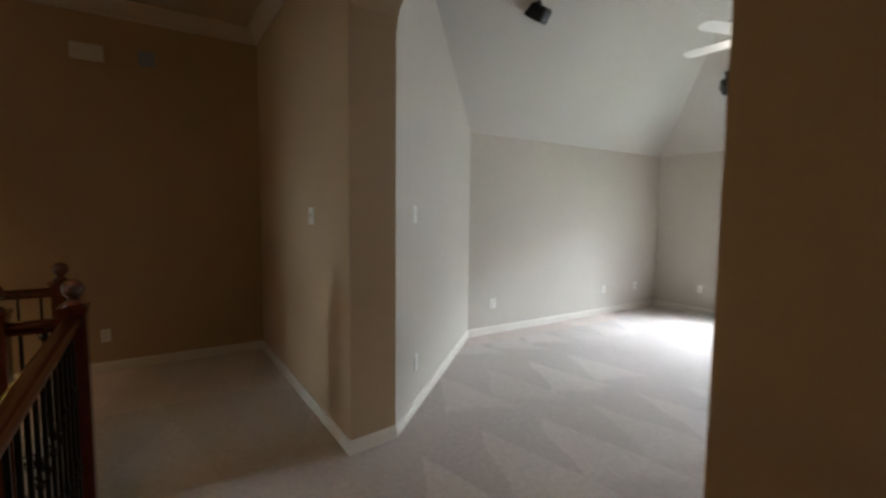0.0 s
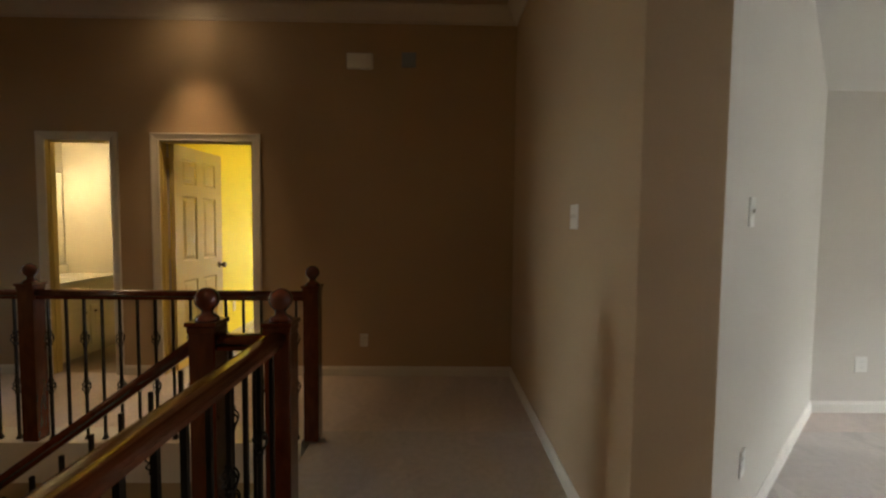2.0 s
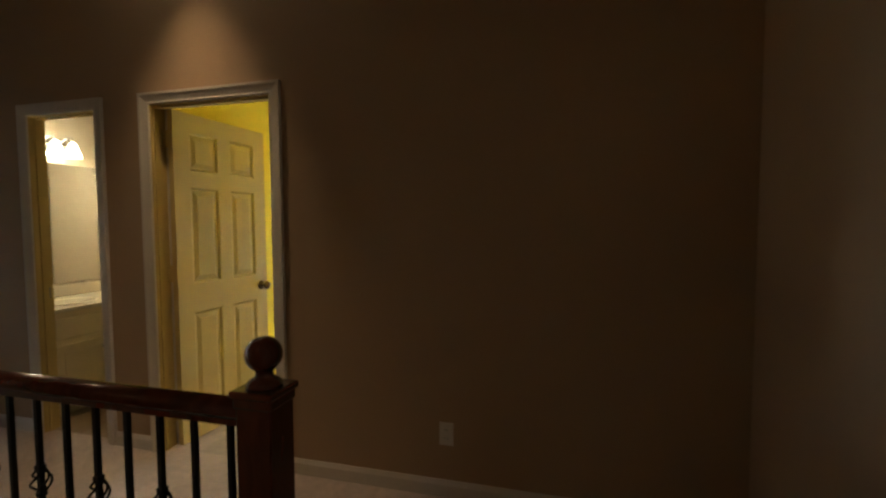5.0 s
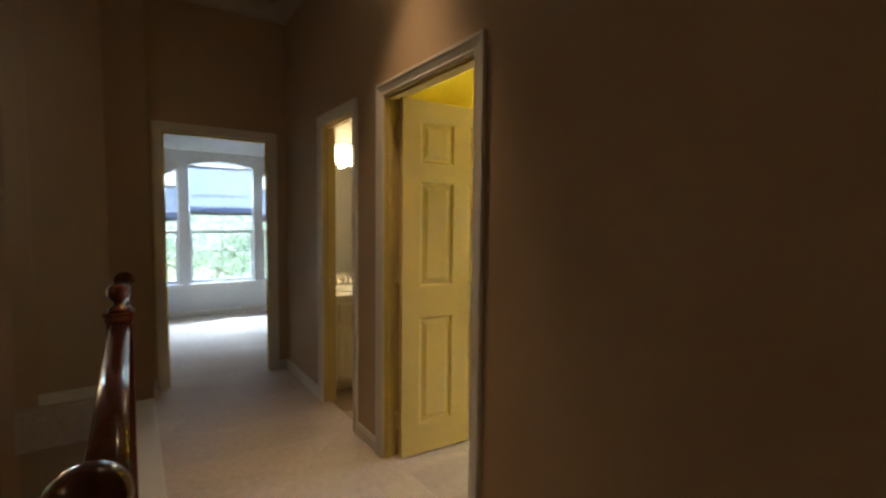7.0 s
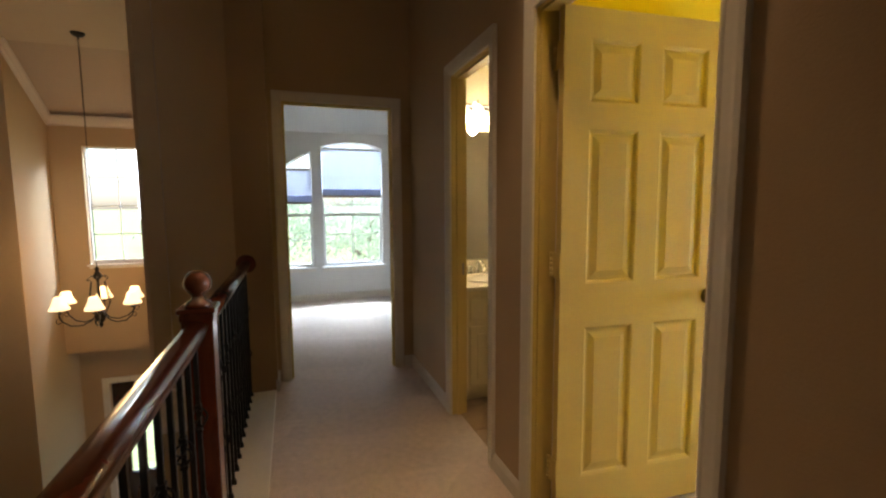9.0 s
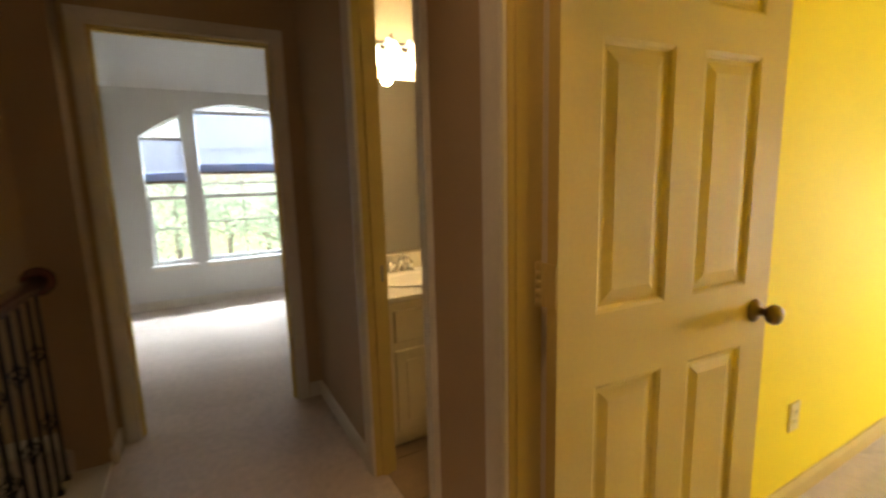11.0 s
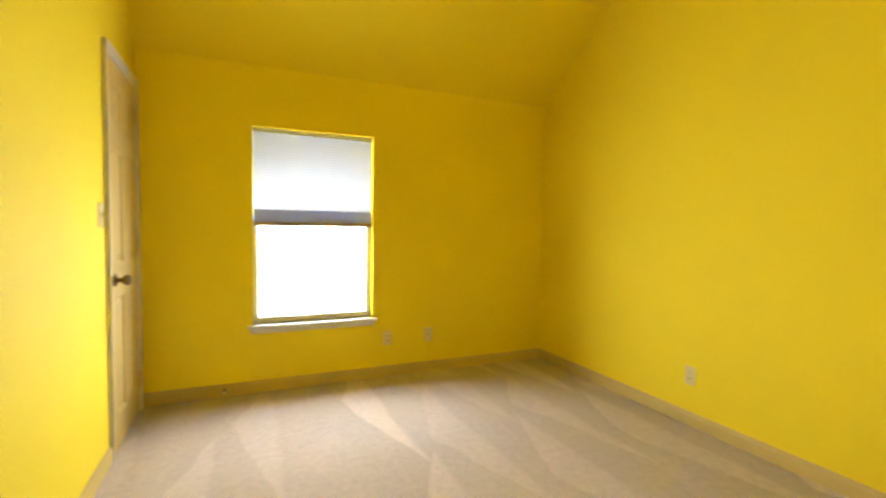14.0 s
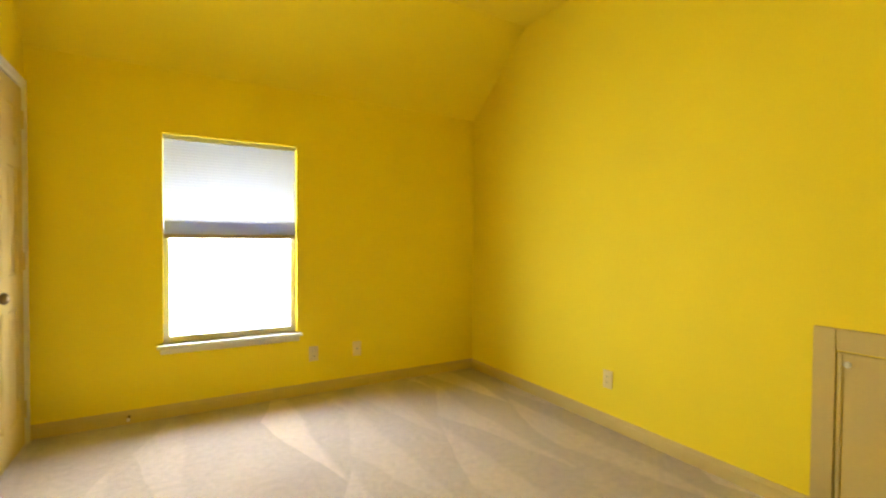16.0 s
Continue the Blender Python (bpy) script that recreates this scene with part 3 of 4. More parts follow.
def door(name, w, h, m, label, knob_at=None, hinges=True, hinge_gap=0.05):
    """A six-panel door: x from the hinge, y through the thickness, z up."""
    t = 0.035
    d = thing(name, m, label, "door", kind="structure")
    st, mu = 0.11 * w / 0.76, 0.1 * w / 0.76
    pw = (w - 2 * st - mu) / 2
    rows = [(0.17, 0.80), (0.975, 1.575), (1.675, 1.91)]
    bm = bmesh.new()
    box(bm, 0, st, 0, t, 0, h)
    box(bm, w - st, w, 0, t, 0, h)
    zz = [0] + [v for r in rows for v in r] + [h]
    for k in range(0, len(zz), 2):
        box(bm, st, w - st, 0, t, zz[k], zz[k + 1])
    for a, b in rows:
        box(bm, st + pw, st + pw + mu, 0, t, a, b)
    part("leaf", bm, DOORPAINT_BOUNCE, d, "cream painted frame of stiles and rails, tinted with yellow bounce")
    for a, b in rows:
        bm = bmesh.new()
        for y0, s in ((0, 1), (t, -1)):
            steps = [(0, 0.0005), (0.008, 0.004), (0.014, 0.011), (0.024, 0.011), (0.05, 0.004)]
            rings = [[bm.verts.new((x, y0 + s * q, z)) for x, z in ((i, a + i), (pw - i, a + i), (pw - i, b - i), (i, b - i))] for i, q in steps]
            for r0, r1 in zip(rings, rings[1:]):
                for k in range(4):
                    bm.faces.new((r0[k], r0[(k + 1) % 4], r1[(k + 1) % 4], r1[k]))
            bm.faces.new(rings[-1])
        me = mesh_of("panel", bm, DOORPAINT_BOUNCE)
        for x in (st, st + pw + mu):
            piece("panel", me, d, Matrix.Translation((x, 0, 0)))
    kb = bmesh.new()
    lathe(kb, [(0.0, 0), (0.033, 0), (0.034, 0.004), (0.028, 0.009), (0.013, 0.012), (0.011, 0.03), (0.018, 0.036), (0.027, 0.046), (0.029, 0.056), (0.024, 0.067), (0.012, 0.073), (0, 0.074)], 20)
    me = mesh_of("knob", kb, BRONZE)
    for s in (1, -1):
        o = piece("knob", me, d, Matrix.Translation((w - 0.06, t if s < 0 else 0, 0.895)) @ Matrix.Rotation(radians(90 * s), 4, "X"))
        o["label"] = "dark bronze round door knob"
    if hinges:
        for z in (0.2, 1.05, 1.85):
            bm = boxes((-0.003, 0.0, 0.002, t - 0.001, z - 0.05, z + 0.05), (-0.004, -0.001, t - 0.001, t + hinge_gap * 0.45, z - 0.05, z + 0.05))
            for k in range(5):
                lathe(bm, [(0.007, z - 0.05 + k * 0.0205), (0.007, z - 0.05 + k * 0.0205 + 0.0185)], 10, Matrix.Translation((-0.007, t + hinge_gap * 0.45, 0)))
            part("hinge", bm, DOORPAINT_BOUNCE, d, "painted butt hinge")
    part("latch", boxes((w - 0.0005, w + 0.002, 0.006, 0.029, 0.9, 0.96)), STEEL, d, "small steel latch plate")
    return d


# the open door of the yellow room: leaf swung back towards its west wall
door("door_yellow_room", 0.765, 2.02, pose(-2.985, 0.07, 0.014, 0, 0, 86.2) , "cream six-panel door, tinted with yellow bounce, standing wide open")
# closet door, closed, hinged at its far side
door("door_closet", 0.604, 2.025, pose(-3.066, 3.583, 0.01, 0, 0, -90), "cream six-panel closet door tinted with yellow bounce, closed", hinge_gap=0.004)

# ---- railings ----


def newel(parent, x, y, z0=0.0, top=0.955, low=None):
    n = part("newel_post", boxes((-0.046, 0.046, -0.046, 0.046, low if low is not None else 0, top), bevel=0.004), CHERRY, parent, "square cherry-stained newel post", Matrix.Translation((x, y, z0)))
    bm = boxes((-0.056, 0.056, -0.056, 0.056, top - 0.005, top + 0.012), (-0.05, 0.05, -0.05, 0.05, top - 0.03, top - 0.006), bevel=0.004)
    part("cap", bm, CHERRY, n)
    bm = bmesh.new()
    zc = top + 0.087
    prof = [(0.04, top + 0.012), (0.042, top + 0.018), (0.036, top + 0.026), (0.022, top + 0.034), (0.02, top + 0.042)]
    prof += [(0.043 * math.cos(a), zc + 0.043 * math.sin(a)) for a in [radians(v) for v in range(-60, 90, 15)]] + [(0, zc + 0.043)]
    lathe(bm, prof, 24)
    part("finial", bm, CHERRY, n, "turned wooden ball finial")
    return n


def basket_mesh():
    bm = bmesh.new()
    for k in range(4):
        pts = []
        for i in range(9):
            f = i / 8
            a = math.pi / 2 * k + f * math.pi * 0.9
            r = 0.005 + 0.02 * math.sin(math.pi * f)
            pts.append((r * math.cos(a), r * math.sin(a), -0.036 + 0.072 * f))
        tube(bm, pts, 0.0034, 5)
    for z in (-0.045, 0.033):
        box(bm, -0.0095, 0.0095, -0.0095, 0.0095, z, z + 0.012)
    return mesh_of("basket", bm, IRON)


BASKET = basket_mesh()
sb = bmesh.new()
lathe(sb, [(0.019, 0), (0.019, 0.004), (0.012, 0.022), (0.0095, 0.026)], 4, Matrix.Rotation(radians(45), 4, "Z"))
SHOE = mesh_of("shoe", sb, IRON)
BAR = {}


def baluster(parent, x, y, z0, h, fancy):
    key = round(h, 3)
    if key not in BAR:
        BAR[key] = mesh_of("baluster", boxes((-0.0065, 0.0065, -0.0065, 0.0065, 0, h)), IRON)
    b = piece("baluster", BAR[key], parent, Matrix.Translation((x, y, z0)))
    piece("shoe", SHOE, b, Matrix.Identity(4))
    if fancy:
        for f in (0.375, 0.715):
            piece("basket", BASKET, b, Matrix.Translation((0, 0, h * f)))
    return b


def rail_bar(parent, p, q, name="handrail"):
    """A moulded handrail whose top runs from p to q."""
    p, q = Vector(p), Vector(q)
    d = q - p
    side = Vector((-d.y, d.x, 0)).normalized()
    up = Vector((0, 0, 1))
    prof = [(-0.022, -0.056), (-0.024, -0.04), (-0.033, -0.03), (-0.034, -0.016), (-0.026, -0.005), (-0.012, 0.0), (0.012, 0.0), (0.026, -0.005), (0.034, -0.016), (0.033, -0.03), (0.024, -0.04), (0.022, -0.056)]
    bm = bmesh.new()
    A = [bm.verts.new(p + side * u + up * w) for u, w in prof]
    B = [bm.verts.new(q + side * u + up * w) for u, w in prof]
    for k in range(len(prof)):
        f = bm.faces.new((A[k], A[(k + 1) % len(prof)], B[(k + 1) % len(prof)], B[k]))
        f.smooth = 2 <= k <= 8
    bm.faces.new(A)
    bm.faces.new(B)
    return part(name, bm, CHERRY, parent, "polished cherry-stained handrail")


RT = 0.938
rail_a = thing("corridor_railing", Matrix.Identity(4), "cherry wood and black iron railing along the corridor", "railing")
AY, AX, MX, EX = -1.21, -1.435, -3.13, -4.8
newel(rail_a, AX, AY, 0.012)
newel(rail_a, MX, AY, 0.012)
rail_bar(rail_a, (MX + 0.046, AY, RT), (AX - 0.046, AY, RT))
rail_bar(rail_a, (EX + 0.02, AY, RT), (MX - 0.046, AY, RT))
bm = bmesh.new()
lathe(bm, [(0, 0), (0.062, 0), (0.064, 0.008), (0.058, 0.016), (0.05, 0.02), (0, 0.02)], 24, Matrix.Translation((EX, AY, RT - 0.026)) @ Matrix.Rotation(radians(90), 4, "Y"))
part("rosette", bm, CHERRY, rail_a, "round wooden rosette against the wall")
for i in range(15):
    baluster(rail_a, AX - 0.046 - (AX - MX - 0.092) * (i + 0.5) / 15, AY, 0.012, RT - 0.06, i % 2 == 0)
for i in range(14):
    baluster(rail_a, MX - 0.046 - (MX - EX - 0.06) * (i + 0.5) / 14, AY, 0.012, RT - 0.06, i % 2 == 0)
solid("curb_board", boxes((-4.78, AX - 0.06, -1.265, -1.05, -0.24, 0.012), bevel=0.004), TRIM, "off-white painted board along the floor's edge", "trim", kind="structure")

rail_b = thing("hall_railing", Matrix.Identity(4), "cherry wood and black iron railing beside the stairwell", "railing")
NX, NY, SX = -1.247, -2.33, -1.512
RB = 0.972
newel(rail_b, NX, NY, 0.0, 0.992)
newel(rail_b, SX, NY, 0.0, 0.992, -0.3)
rail_bar(rail_b, (NX, NY - 0.046, RB), (NX, -6.6, RB))
rail_bar(rail_b, (SX + 0.046, NY, RB - 0.02), (NX - 0.046, NY, RB - 0.02))
for i in range(2):
    baluster(rail_b, SX + 0.083 + i * 0.084, NY, 0.0, RB - 0.08, i == 0)
for i in range(40):
    baluster(rail_b, NX, NY - 0.1 - i * 0.107, 0.0, RB - 0.058, i % 2 == 1)

# stairs down to a landing, then down again towards the foyer
RI, GO = 0.185, 0.255
stairs = thing("staircase", Matrix.Identity(4), "carpeted staircase down to the foyer", "staircase", kind="structure")
SY0, SY1 = -2.27, -1.27
for k in range(1, 10):
    x = -1.45 - (k - 1) * GO
    part("step", boxes((x - GO - 0.02, x, SY0, SY1, -k * RI - 0.18, -k * RI), bevel=0.008), CARPET, stairs)
XL = -1.45 - 9 * GO
part("landing", boxes((-4.78, XL, SY0, SY1, -10 * RI - 0.2, -10 * RI)), CARPET, stairs)
for k in range(1, 8):
    y = SY0 - (k - 1) * GO
    part("step", boxes((-4.78, XL - 0.05, y - GO - 0.02, y, -(10 + k) * RI - 0.18, -(10 + k) * RI), bevel=0.008), CARPET, stairs)
bm = bmesh.new()
prism(bm, [(-1.45, 0.0), (-1.45, -0.32), (XL, -10 * RI - 0.32), (XL, -10 * RI + 0.06)], "y", SY0 - 0.09, SY0 - 0.005)
part("stringer", bm, TRIM, stairs, "off-white painted stair stringer")
rail_s = thing("stair_railing", Matrix.Identity(4), "cherry handrail with iron balusters descending the stairs", "railing")
sl = RI / GO
rail_bar(rail_s, (SX - 0.046, NY, RT + 0.005), (XL + 0.05, NY, RT + 0.005 - sl * (SX - 0.046 - XL - 0.05)))
newel(rail_s, XL, NY, -10 * RI, 1.1, -0.3)
for i in range(20):
    x = SX - 0.1 - i * 0.11
    if x > XL + 0.08:
        base = (x + 1.45) * sl + 0.01
        baluster(rail_s, x, NY, base, RT - 0.06 - sl * (SX - x) - base + 0.01, i % 2 == 1)

# ---- windows ----


def window(name, m, w, h, label, top=None, meet=0.5, grid=(0, 0), sill=True, depth=0.12):
    """A hung window: x along the wall, y outwards, z up from the sill. top(x) gives a shaped head."""
    d = thing(name, m, label, "window", kind="structure")
    top = top or (lambda x: h)
    f = 0.02
    y0, y1 = depth * 0.55, depth * 0.9
    bm = boxes((0, f, y0, y1, f, min(top(0), top(f))), (w - f, w, y0, y1, f, min(top(w), top(w - f))), (0, w, y0, y1, 0, f))
    n = 10
    xs = [w * i / n for i in range(n + 1)]
    for p, q in zip(xs, xs[1:]):
        prism(bm, [(p, top(p) - f), (q, top(q) - f), (q, top(q)), (p, top(p))], "y", y0, y1)
    part("window_frame", bm, VINYL, d, "white vinyl window frame")
    zm = h * meet
    part("meeting_rail", boxes((f, w - f, y0 - 0.008, y1 - 0.005, zm - 0.02, zm + 0.02)), VINYL, d)
    part("lower_sash", boxes((f, f + 0.016, y0 + 0.001, y1 - 0.005, f, zm - 0.02), (w - f - 0.016, w - f, y0 + 0.001, y1 - 0.005, f, zm - 0.02), (f + 0.016, w - f - 0.016, y0 + 0.001, y1 - 0.005, f, f + 0.022)), VINYL, d)
    ym = (y0 + y1) / 2
    bm = boxes((f, w - f, ym - 0.002, ym + 0.002, f, zm - 0.02))
    g = part("pane", bm, GLASS, d)
    g.visible_shadow = False
    bm = bmesh.new()
    xs = [f + (w - 2 * f) * i / n for i in range(n + 1)]
    prism(bm, [(f, zm + 0.02), (w - f, zm + 0.02)] + [(x, top(x) - f) for x in reversed(xs)], "y", ym - 0.002, ym + 0.002)
    g = part("pane", bm, GLASS, d)
    g.visible_shadow = False
    nx, nz = grid
    for i in range(1, nx):
        x = f + (w - 2 * f) * i / nx
        part("muntin", boxes((x - 0.007, x + 0.007, ym - 0.006, ym + 0.006, f, top(x) - f)), VINYL, d)
    for j in range(1, nz):
        z = f + (h - 2 * f) * j / nz
        if abs(z - zm) > 0.05:
            part("muntin", boxes((f, w - f, ym - 0.005, ym + 0.005, z - 0.007, z + 0.007)), VINYL, d)
    if sill:
        part("window_sill", boxes((-0.035, w + 0.035, -0.035, depth * 0.55, -0.022, 0.0), bevel=0.006), VINYL, d, "white painted window sill")
        part("apron", boxes((-0.015, w + 0.015, -0.014, -0.001, -0.06, -0.022), bevel=0.003), TRIM, d)
    return d


def pleated_shade(m, w, ztop, zbot, label, y=0.03):
    """A cellular shade: folded cloth from ztop down to its stacked folds and bottom rail."""
    d = thing("window_shade", m, label, "window shade", group="cellular shades")
    part("headrail", boxes((0.006, w - 0.006, y - 0.012, y + 0.02, ztop - 0.03, ztop), bevel=0.003), VINYL, d)
    bm = bmesh.new()
    stack = 0.09
    z, k, rows = ztop - 0.03, 0, []
    while z > zbot + 0.03 + stack:
        rows.append((y + (0.0006 if k % 2 else -0.0004), z))
        z -= 0.01
        k += 1
    while z > zbot + 0.03:
        rows.append((y + (0.004 if k % 2 else -0.004), z))
        z -= 0.0035
        k += 1
    rows.append((y, zbot + 0.03))
    a = [bm.verts.new((0.008, p, q)) for p, q in rows]
    b = [bm.verts.new((w - 0.008, p, q)) for p, q in rows]
    for i in range(len(rows) - 1):
        bm.faces.new((a[i], b[i], b[i + 1], a[i + 1]))
    for dy in (0.02,):
        q = [bm.verts.new(p) for p in ((0.01, y + dy, zbot + 0.03), (w - 0.01, y + dy, zbot + 0.03), (w - 0.01, y + dy, zbot + 0.06 + dy * 3.2), (0.01, y + dy, zbot + 0.06 + dy * 3.2))]
        bm.faces.new(q)
    part("cloth", bm, SHADE, d, "white pleated shade cloth tinted with blue daylight")
    part("bottom_rail", boxes((0.006, w - 0.006, y - 0.012, y + 0.016, zbot, zbot + 0.03), bevel=0.004), SHADERAIL, d, "taupe bottom rail")
    return d


m = pose(-2.358, 3.68, 0.485)
window("window_yellow_room", m, 0.866, 1.412, "white hung window with a sill in the yellow wall", meet=0.52)
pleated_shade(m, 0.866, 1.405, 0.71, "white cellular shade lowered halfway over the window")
for k, (ya_, yb_) in enumerate(WINS):
    mk = pose(WX, ya_, 0.465, 0, 0, 90)
    w_ = yb_ - ya_
    window("window_bedroom_%d" % (k + 1), mk, w_, arc_z((ya_ + yb_) / 2) - 0.465, "white hung window with an arched head",
           top=lambda x, a=ya_: arc_z(a + x) - 0.465, meet=0.71 / (arc_z((ya_ + yb_) / 2) - 0.465), grid=(2, 4) if k == 1 else (1, 4), depth=0.13)
    zt = min(arc_z(ya_), arc_z(yb_)) - 0.465
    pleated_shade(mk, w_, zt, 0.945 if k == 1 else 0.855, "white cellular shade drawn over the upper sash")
window("window_foyer", pose(-9.0, -3.58, 0.5, 0, 0, 90), 1.1, 1.63, "white foyer window divided by muntins", meet=0.02, grid=(3, 4), sill=True)
window("window_large_room", pose(5.75, -1.93, 0.55, 0, 0, -90), 0.94, 1.65, "white hung window in the large room", meet=0.5)
window("window_large_room_south", pose(5.75, -2.91, 0.55, 0, 0, -90), 0.94, 1.65, "white hung window in the large room", meet=0.5)
solid("trim_window_post", boxes((5.752, 5.868, -2.91, -2.87, 0.55, 2.2)), VINYL, "white post between two windows", "window trim", kind="structure")

# valance of the large room's window
val = thing("valance", pose(5.75, -1.78, 2.2, 0, 0, -90), "teal cloth valance with white squares above a sheer swag", "curtain")
bm = bmesh.new()
cols = [(2.2 * i / 60, -0.05 - 0.012 * math.sin(i * 1.9), -0.30 - 0.05 * abs(math.sin(math.pi * i / 13.3))) for i in range(61)]
up = [bm.verts.new((x, y, 0.04)) for x, y, z in cols]
dn = [bm.verts.new((x, y, z)) for x, y, z in cols]
for i in range(60):
    bm.faces.new((up[i], up[i + 1], dn[i + 1], dn[i])).smooth = True
o = part("cloth", bm, TEAL, val, "teal cloth")
o.modifiers.new("thickness", "SOLIDIFY").thickness = 0.003
bm = bmesh.new()
up = [bm.verts.new((x, y + 0.01, z + 0.06)) for x, y, z in cols]
dn = [bm.verts.new((x, y + 0.012, z - 0.10 - 0.02 * math.sin(x * 25))) for x, y, z in cols]
for i in range(60):
    bm.faces.new((up[i], up[i + 1], dn[i + 1], dn[i])).smooth = True
o = part("sheer_swag", bm, SHEER, val, "white sheer swag")
o.modifiers.new("thickness", "SOLIDIFY").thickness = 0.002
sq = mesh_of("square_patch", boxes((-0.016, 0.016, -0.002, 0.002, -0.016, 0.016)), SHEER)
for gx in range(7):
    for dx in (0, 0.055):
        for dz in (0, 0.06):
            piece("square_patch", sq, val, Matrix.Translation((0.14 + gx * 0.32 + dx, -0.068, -0.1 - dz)))
tube(bm := bmesh.new(), [(0, -0.04, 0.045), (2.2, -0.04, 0.045)], 0.009, 8)
part("rod", bm, VINYL, val)
for xb in (0.02, 2.16):
    part("bracket", boxes((xb, xb + 0.02, -0.045, 0, 0.03, 0.06)), VINYL, val)

# ---- small wall fittings ----


def plate(name, m, w, h, label, cat, kind_of, plastic=None):
    plastic = plastic or PLATE
    d = thing(name, m, label, cat, group=cat + "s")
    part("cover_plate", boxes((-w / 2, w / 2, -0.006, 0, -h / 2, h / 2), bevel=0.002), plastic, d, "ivory plastic cover plate")
    if kind_of == "outlet":
        for z in (-0.02, 0.02):
            s_ = part("socket", boxes((-0.017, 0.017, -0.0085, -0.006, z - 0.014, z + 0.014), bevel=0.001), plastic, d)
            part("slot", boxes((-0.008, -0.0055, -0.009, -0.0084, z - 0.005, z + 0.006), (0.0055, 0.008, -0.009, -0.0084, z - 0.005, z + 0.006)), SLOT, s_)
    elif kind_of == "switch":
        n = max(1, round(w / 0.06) - 0)
        for i in range(n if w > 0.1 else 1):
            x = 0 if w < 0.1 else (-0.023 + 0.046 * i)
            part("toggle", boxes((x - 0.005, x + 0.005, -0.016, -0.006, -0.004, 0.012), bevel=0.0015), plastic, d)
    elif kind_of == "coax":
        bm = bmesh.new()
        lathe(bm, [(0.007, 0.0), (0.007, 0.004), (0.005, 0.005), (0.005, 0.012), (0, 0.012)], 10, Matrix.Translation((0, -0.006, 0)) @ Matrix.Rotation(radians(90), 4, "X"))
        part("jack", bm, STEEL, d)
    return d


OUT, SWI = "ivory duplex outlet low on the wall", "ivory light switch on the wall"
E_, W_, S_ = 90, -90, 180    # plate faces -y by default
plate("wall_outlet", pose(-1.31, 0, 0.32), 0.07, 0.115, OUT, "outlet", "outlet")
plate("light_switch", pose(0, -1.745, 1.4, 0, 0, -90), 0.115, 0.12, "ivory double light switch on the tan wall", "light switch", "switch")
plate("light_switch", pose(0.59, -2.1535, 1.42, 0, 0, 43.0), 0.075, 0.12, SWI, "light switch", "switch")
plate("wall_outlet", pose(0.62, -2.1255, 0.36, 0, 0, 43.0), 0.07, 0.115, OUT, "outlet", "outlet")
plate("wall_outlet", pose(2.45, -0.757, 0.36), 0.09, 0.115, OUT, "outlet", "outlet")
plate("wall_outlet", pose(4.50, -0.757, 0.36), 0.07, 0.115, OUT, "outlet", "outlet")
plate("cable_jack", pose(5.24, -0.757, 0.36), 0.07, 0.115, "ivory cable jack plate on the wall", "cable jack", "coax")
plate("wall_outlet", pose(5.75, -1.47, 0.36, 0, 0, -90), 0.07, 0.115, OUT, "outlet", "outlet")
plate("wall_outlet", pose(-1.368, 3.68, 0.31), 0.07, 0.115, OUT, "outlet", "outlet", PLATE_YELLOWISH)
plate("cable_jack", pose(-1.017, 3.68, 0.31), 0.07, 0.115, "ivory cable jack plate on the wall", "cable jack", "coax", PLATE_YELLOWISH)
plate("wall_outlet", pose(0.115, 2.12, 0.31, 0, 0, -90), 0.07, 0.115, OUT, "outlet", "outlet", PLATE_YELLOWISH)
plate("wall_outlet", pose(-3.04, 1.33, 0.37, 0, 0, 90), 0.07, 0.115, OUT, "outlet", "outlet", PLATE_YELLOWISH)
plate("light_switch", pose(-3.04, 2.84, 1.24, 0, 0, 90), 0.07, 0.115, SWI, "light switch", "switch", PLATE_YELLOWISH)

chime = thing("door_chime", pose(-1.342, 0, 2.735), "cream plastic door chime high on the wall", "door chime")
part("housing", boxes((-0.112, 0.112, -0.045, 0, -0.066, 0.066), bevel=0.012), PLATE, chime)
part("grille", boxes((-0.08, 0.08, -0.047, -0.0455, -0.064, -0.058), (-0.08, 0.08, -0.047, -0.0455, -0.05, -0.046)), PLATE, chime)
sens = thing("alarm_keypad", pose(-0.925, 0, 2.755), "blue-grey plastic alarm sounder on the wall", "alarm box")
part("housing", boxes((-0.06, 0.06, -0.03, 0, -0.06, 0.06), bevel=0.006), BLUEBOX, sens)
part("louvre", boxes(*[(-0.04, 0.04, -0.032, -0.0305, -0.03 + 0.015 * k, -0.024 + 0.015 * k) for k in range(5)]), BLUEBOX, sens)

# door stop on the yellow room's far baseboard
stop = thing("door_stop", pose(-2.545, 3.667, 0.05), "brass spring door stop on the baseboard", "door stop")
bm = bmesh.new()
tube(bm, [(0.008 * math.cos(k * 0.9), -0.004 - 0.0011 * k, 0.008 * math.sin(k * 0.9)) for k in range(56)], 0.0018, 4)
part("spring", bm, BRONZE, stop)
bm = bmesh.new()
lathe(bm, [(0, 0), (0.01, 0), (0.01, 0.012), (0, 0.014)], 10, Matrix.Translation((0, -0.062, 0)) @ Matrix.Rotation(radians(90), 4, "X"))
part("rubber_tip", bm, PLATE, stop)

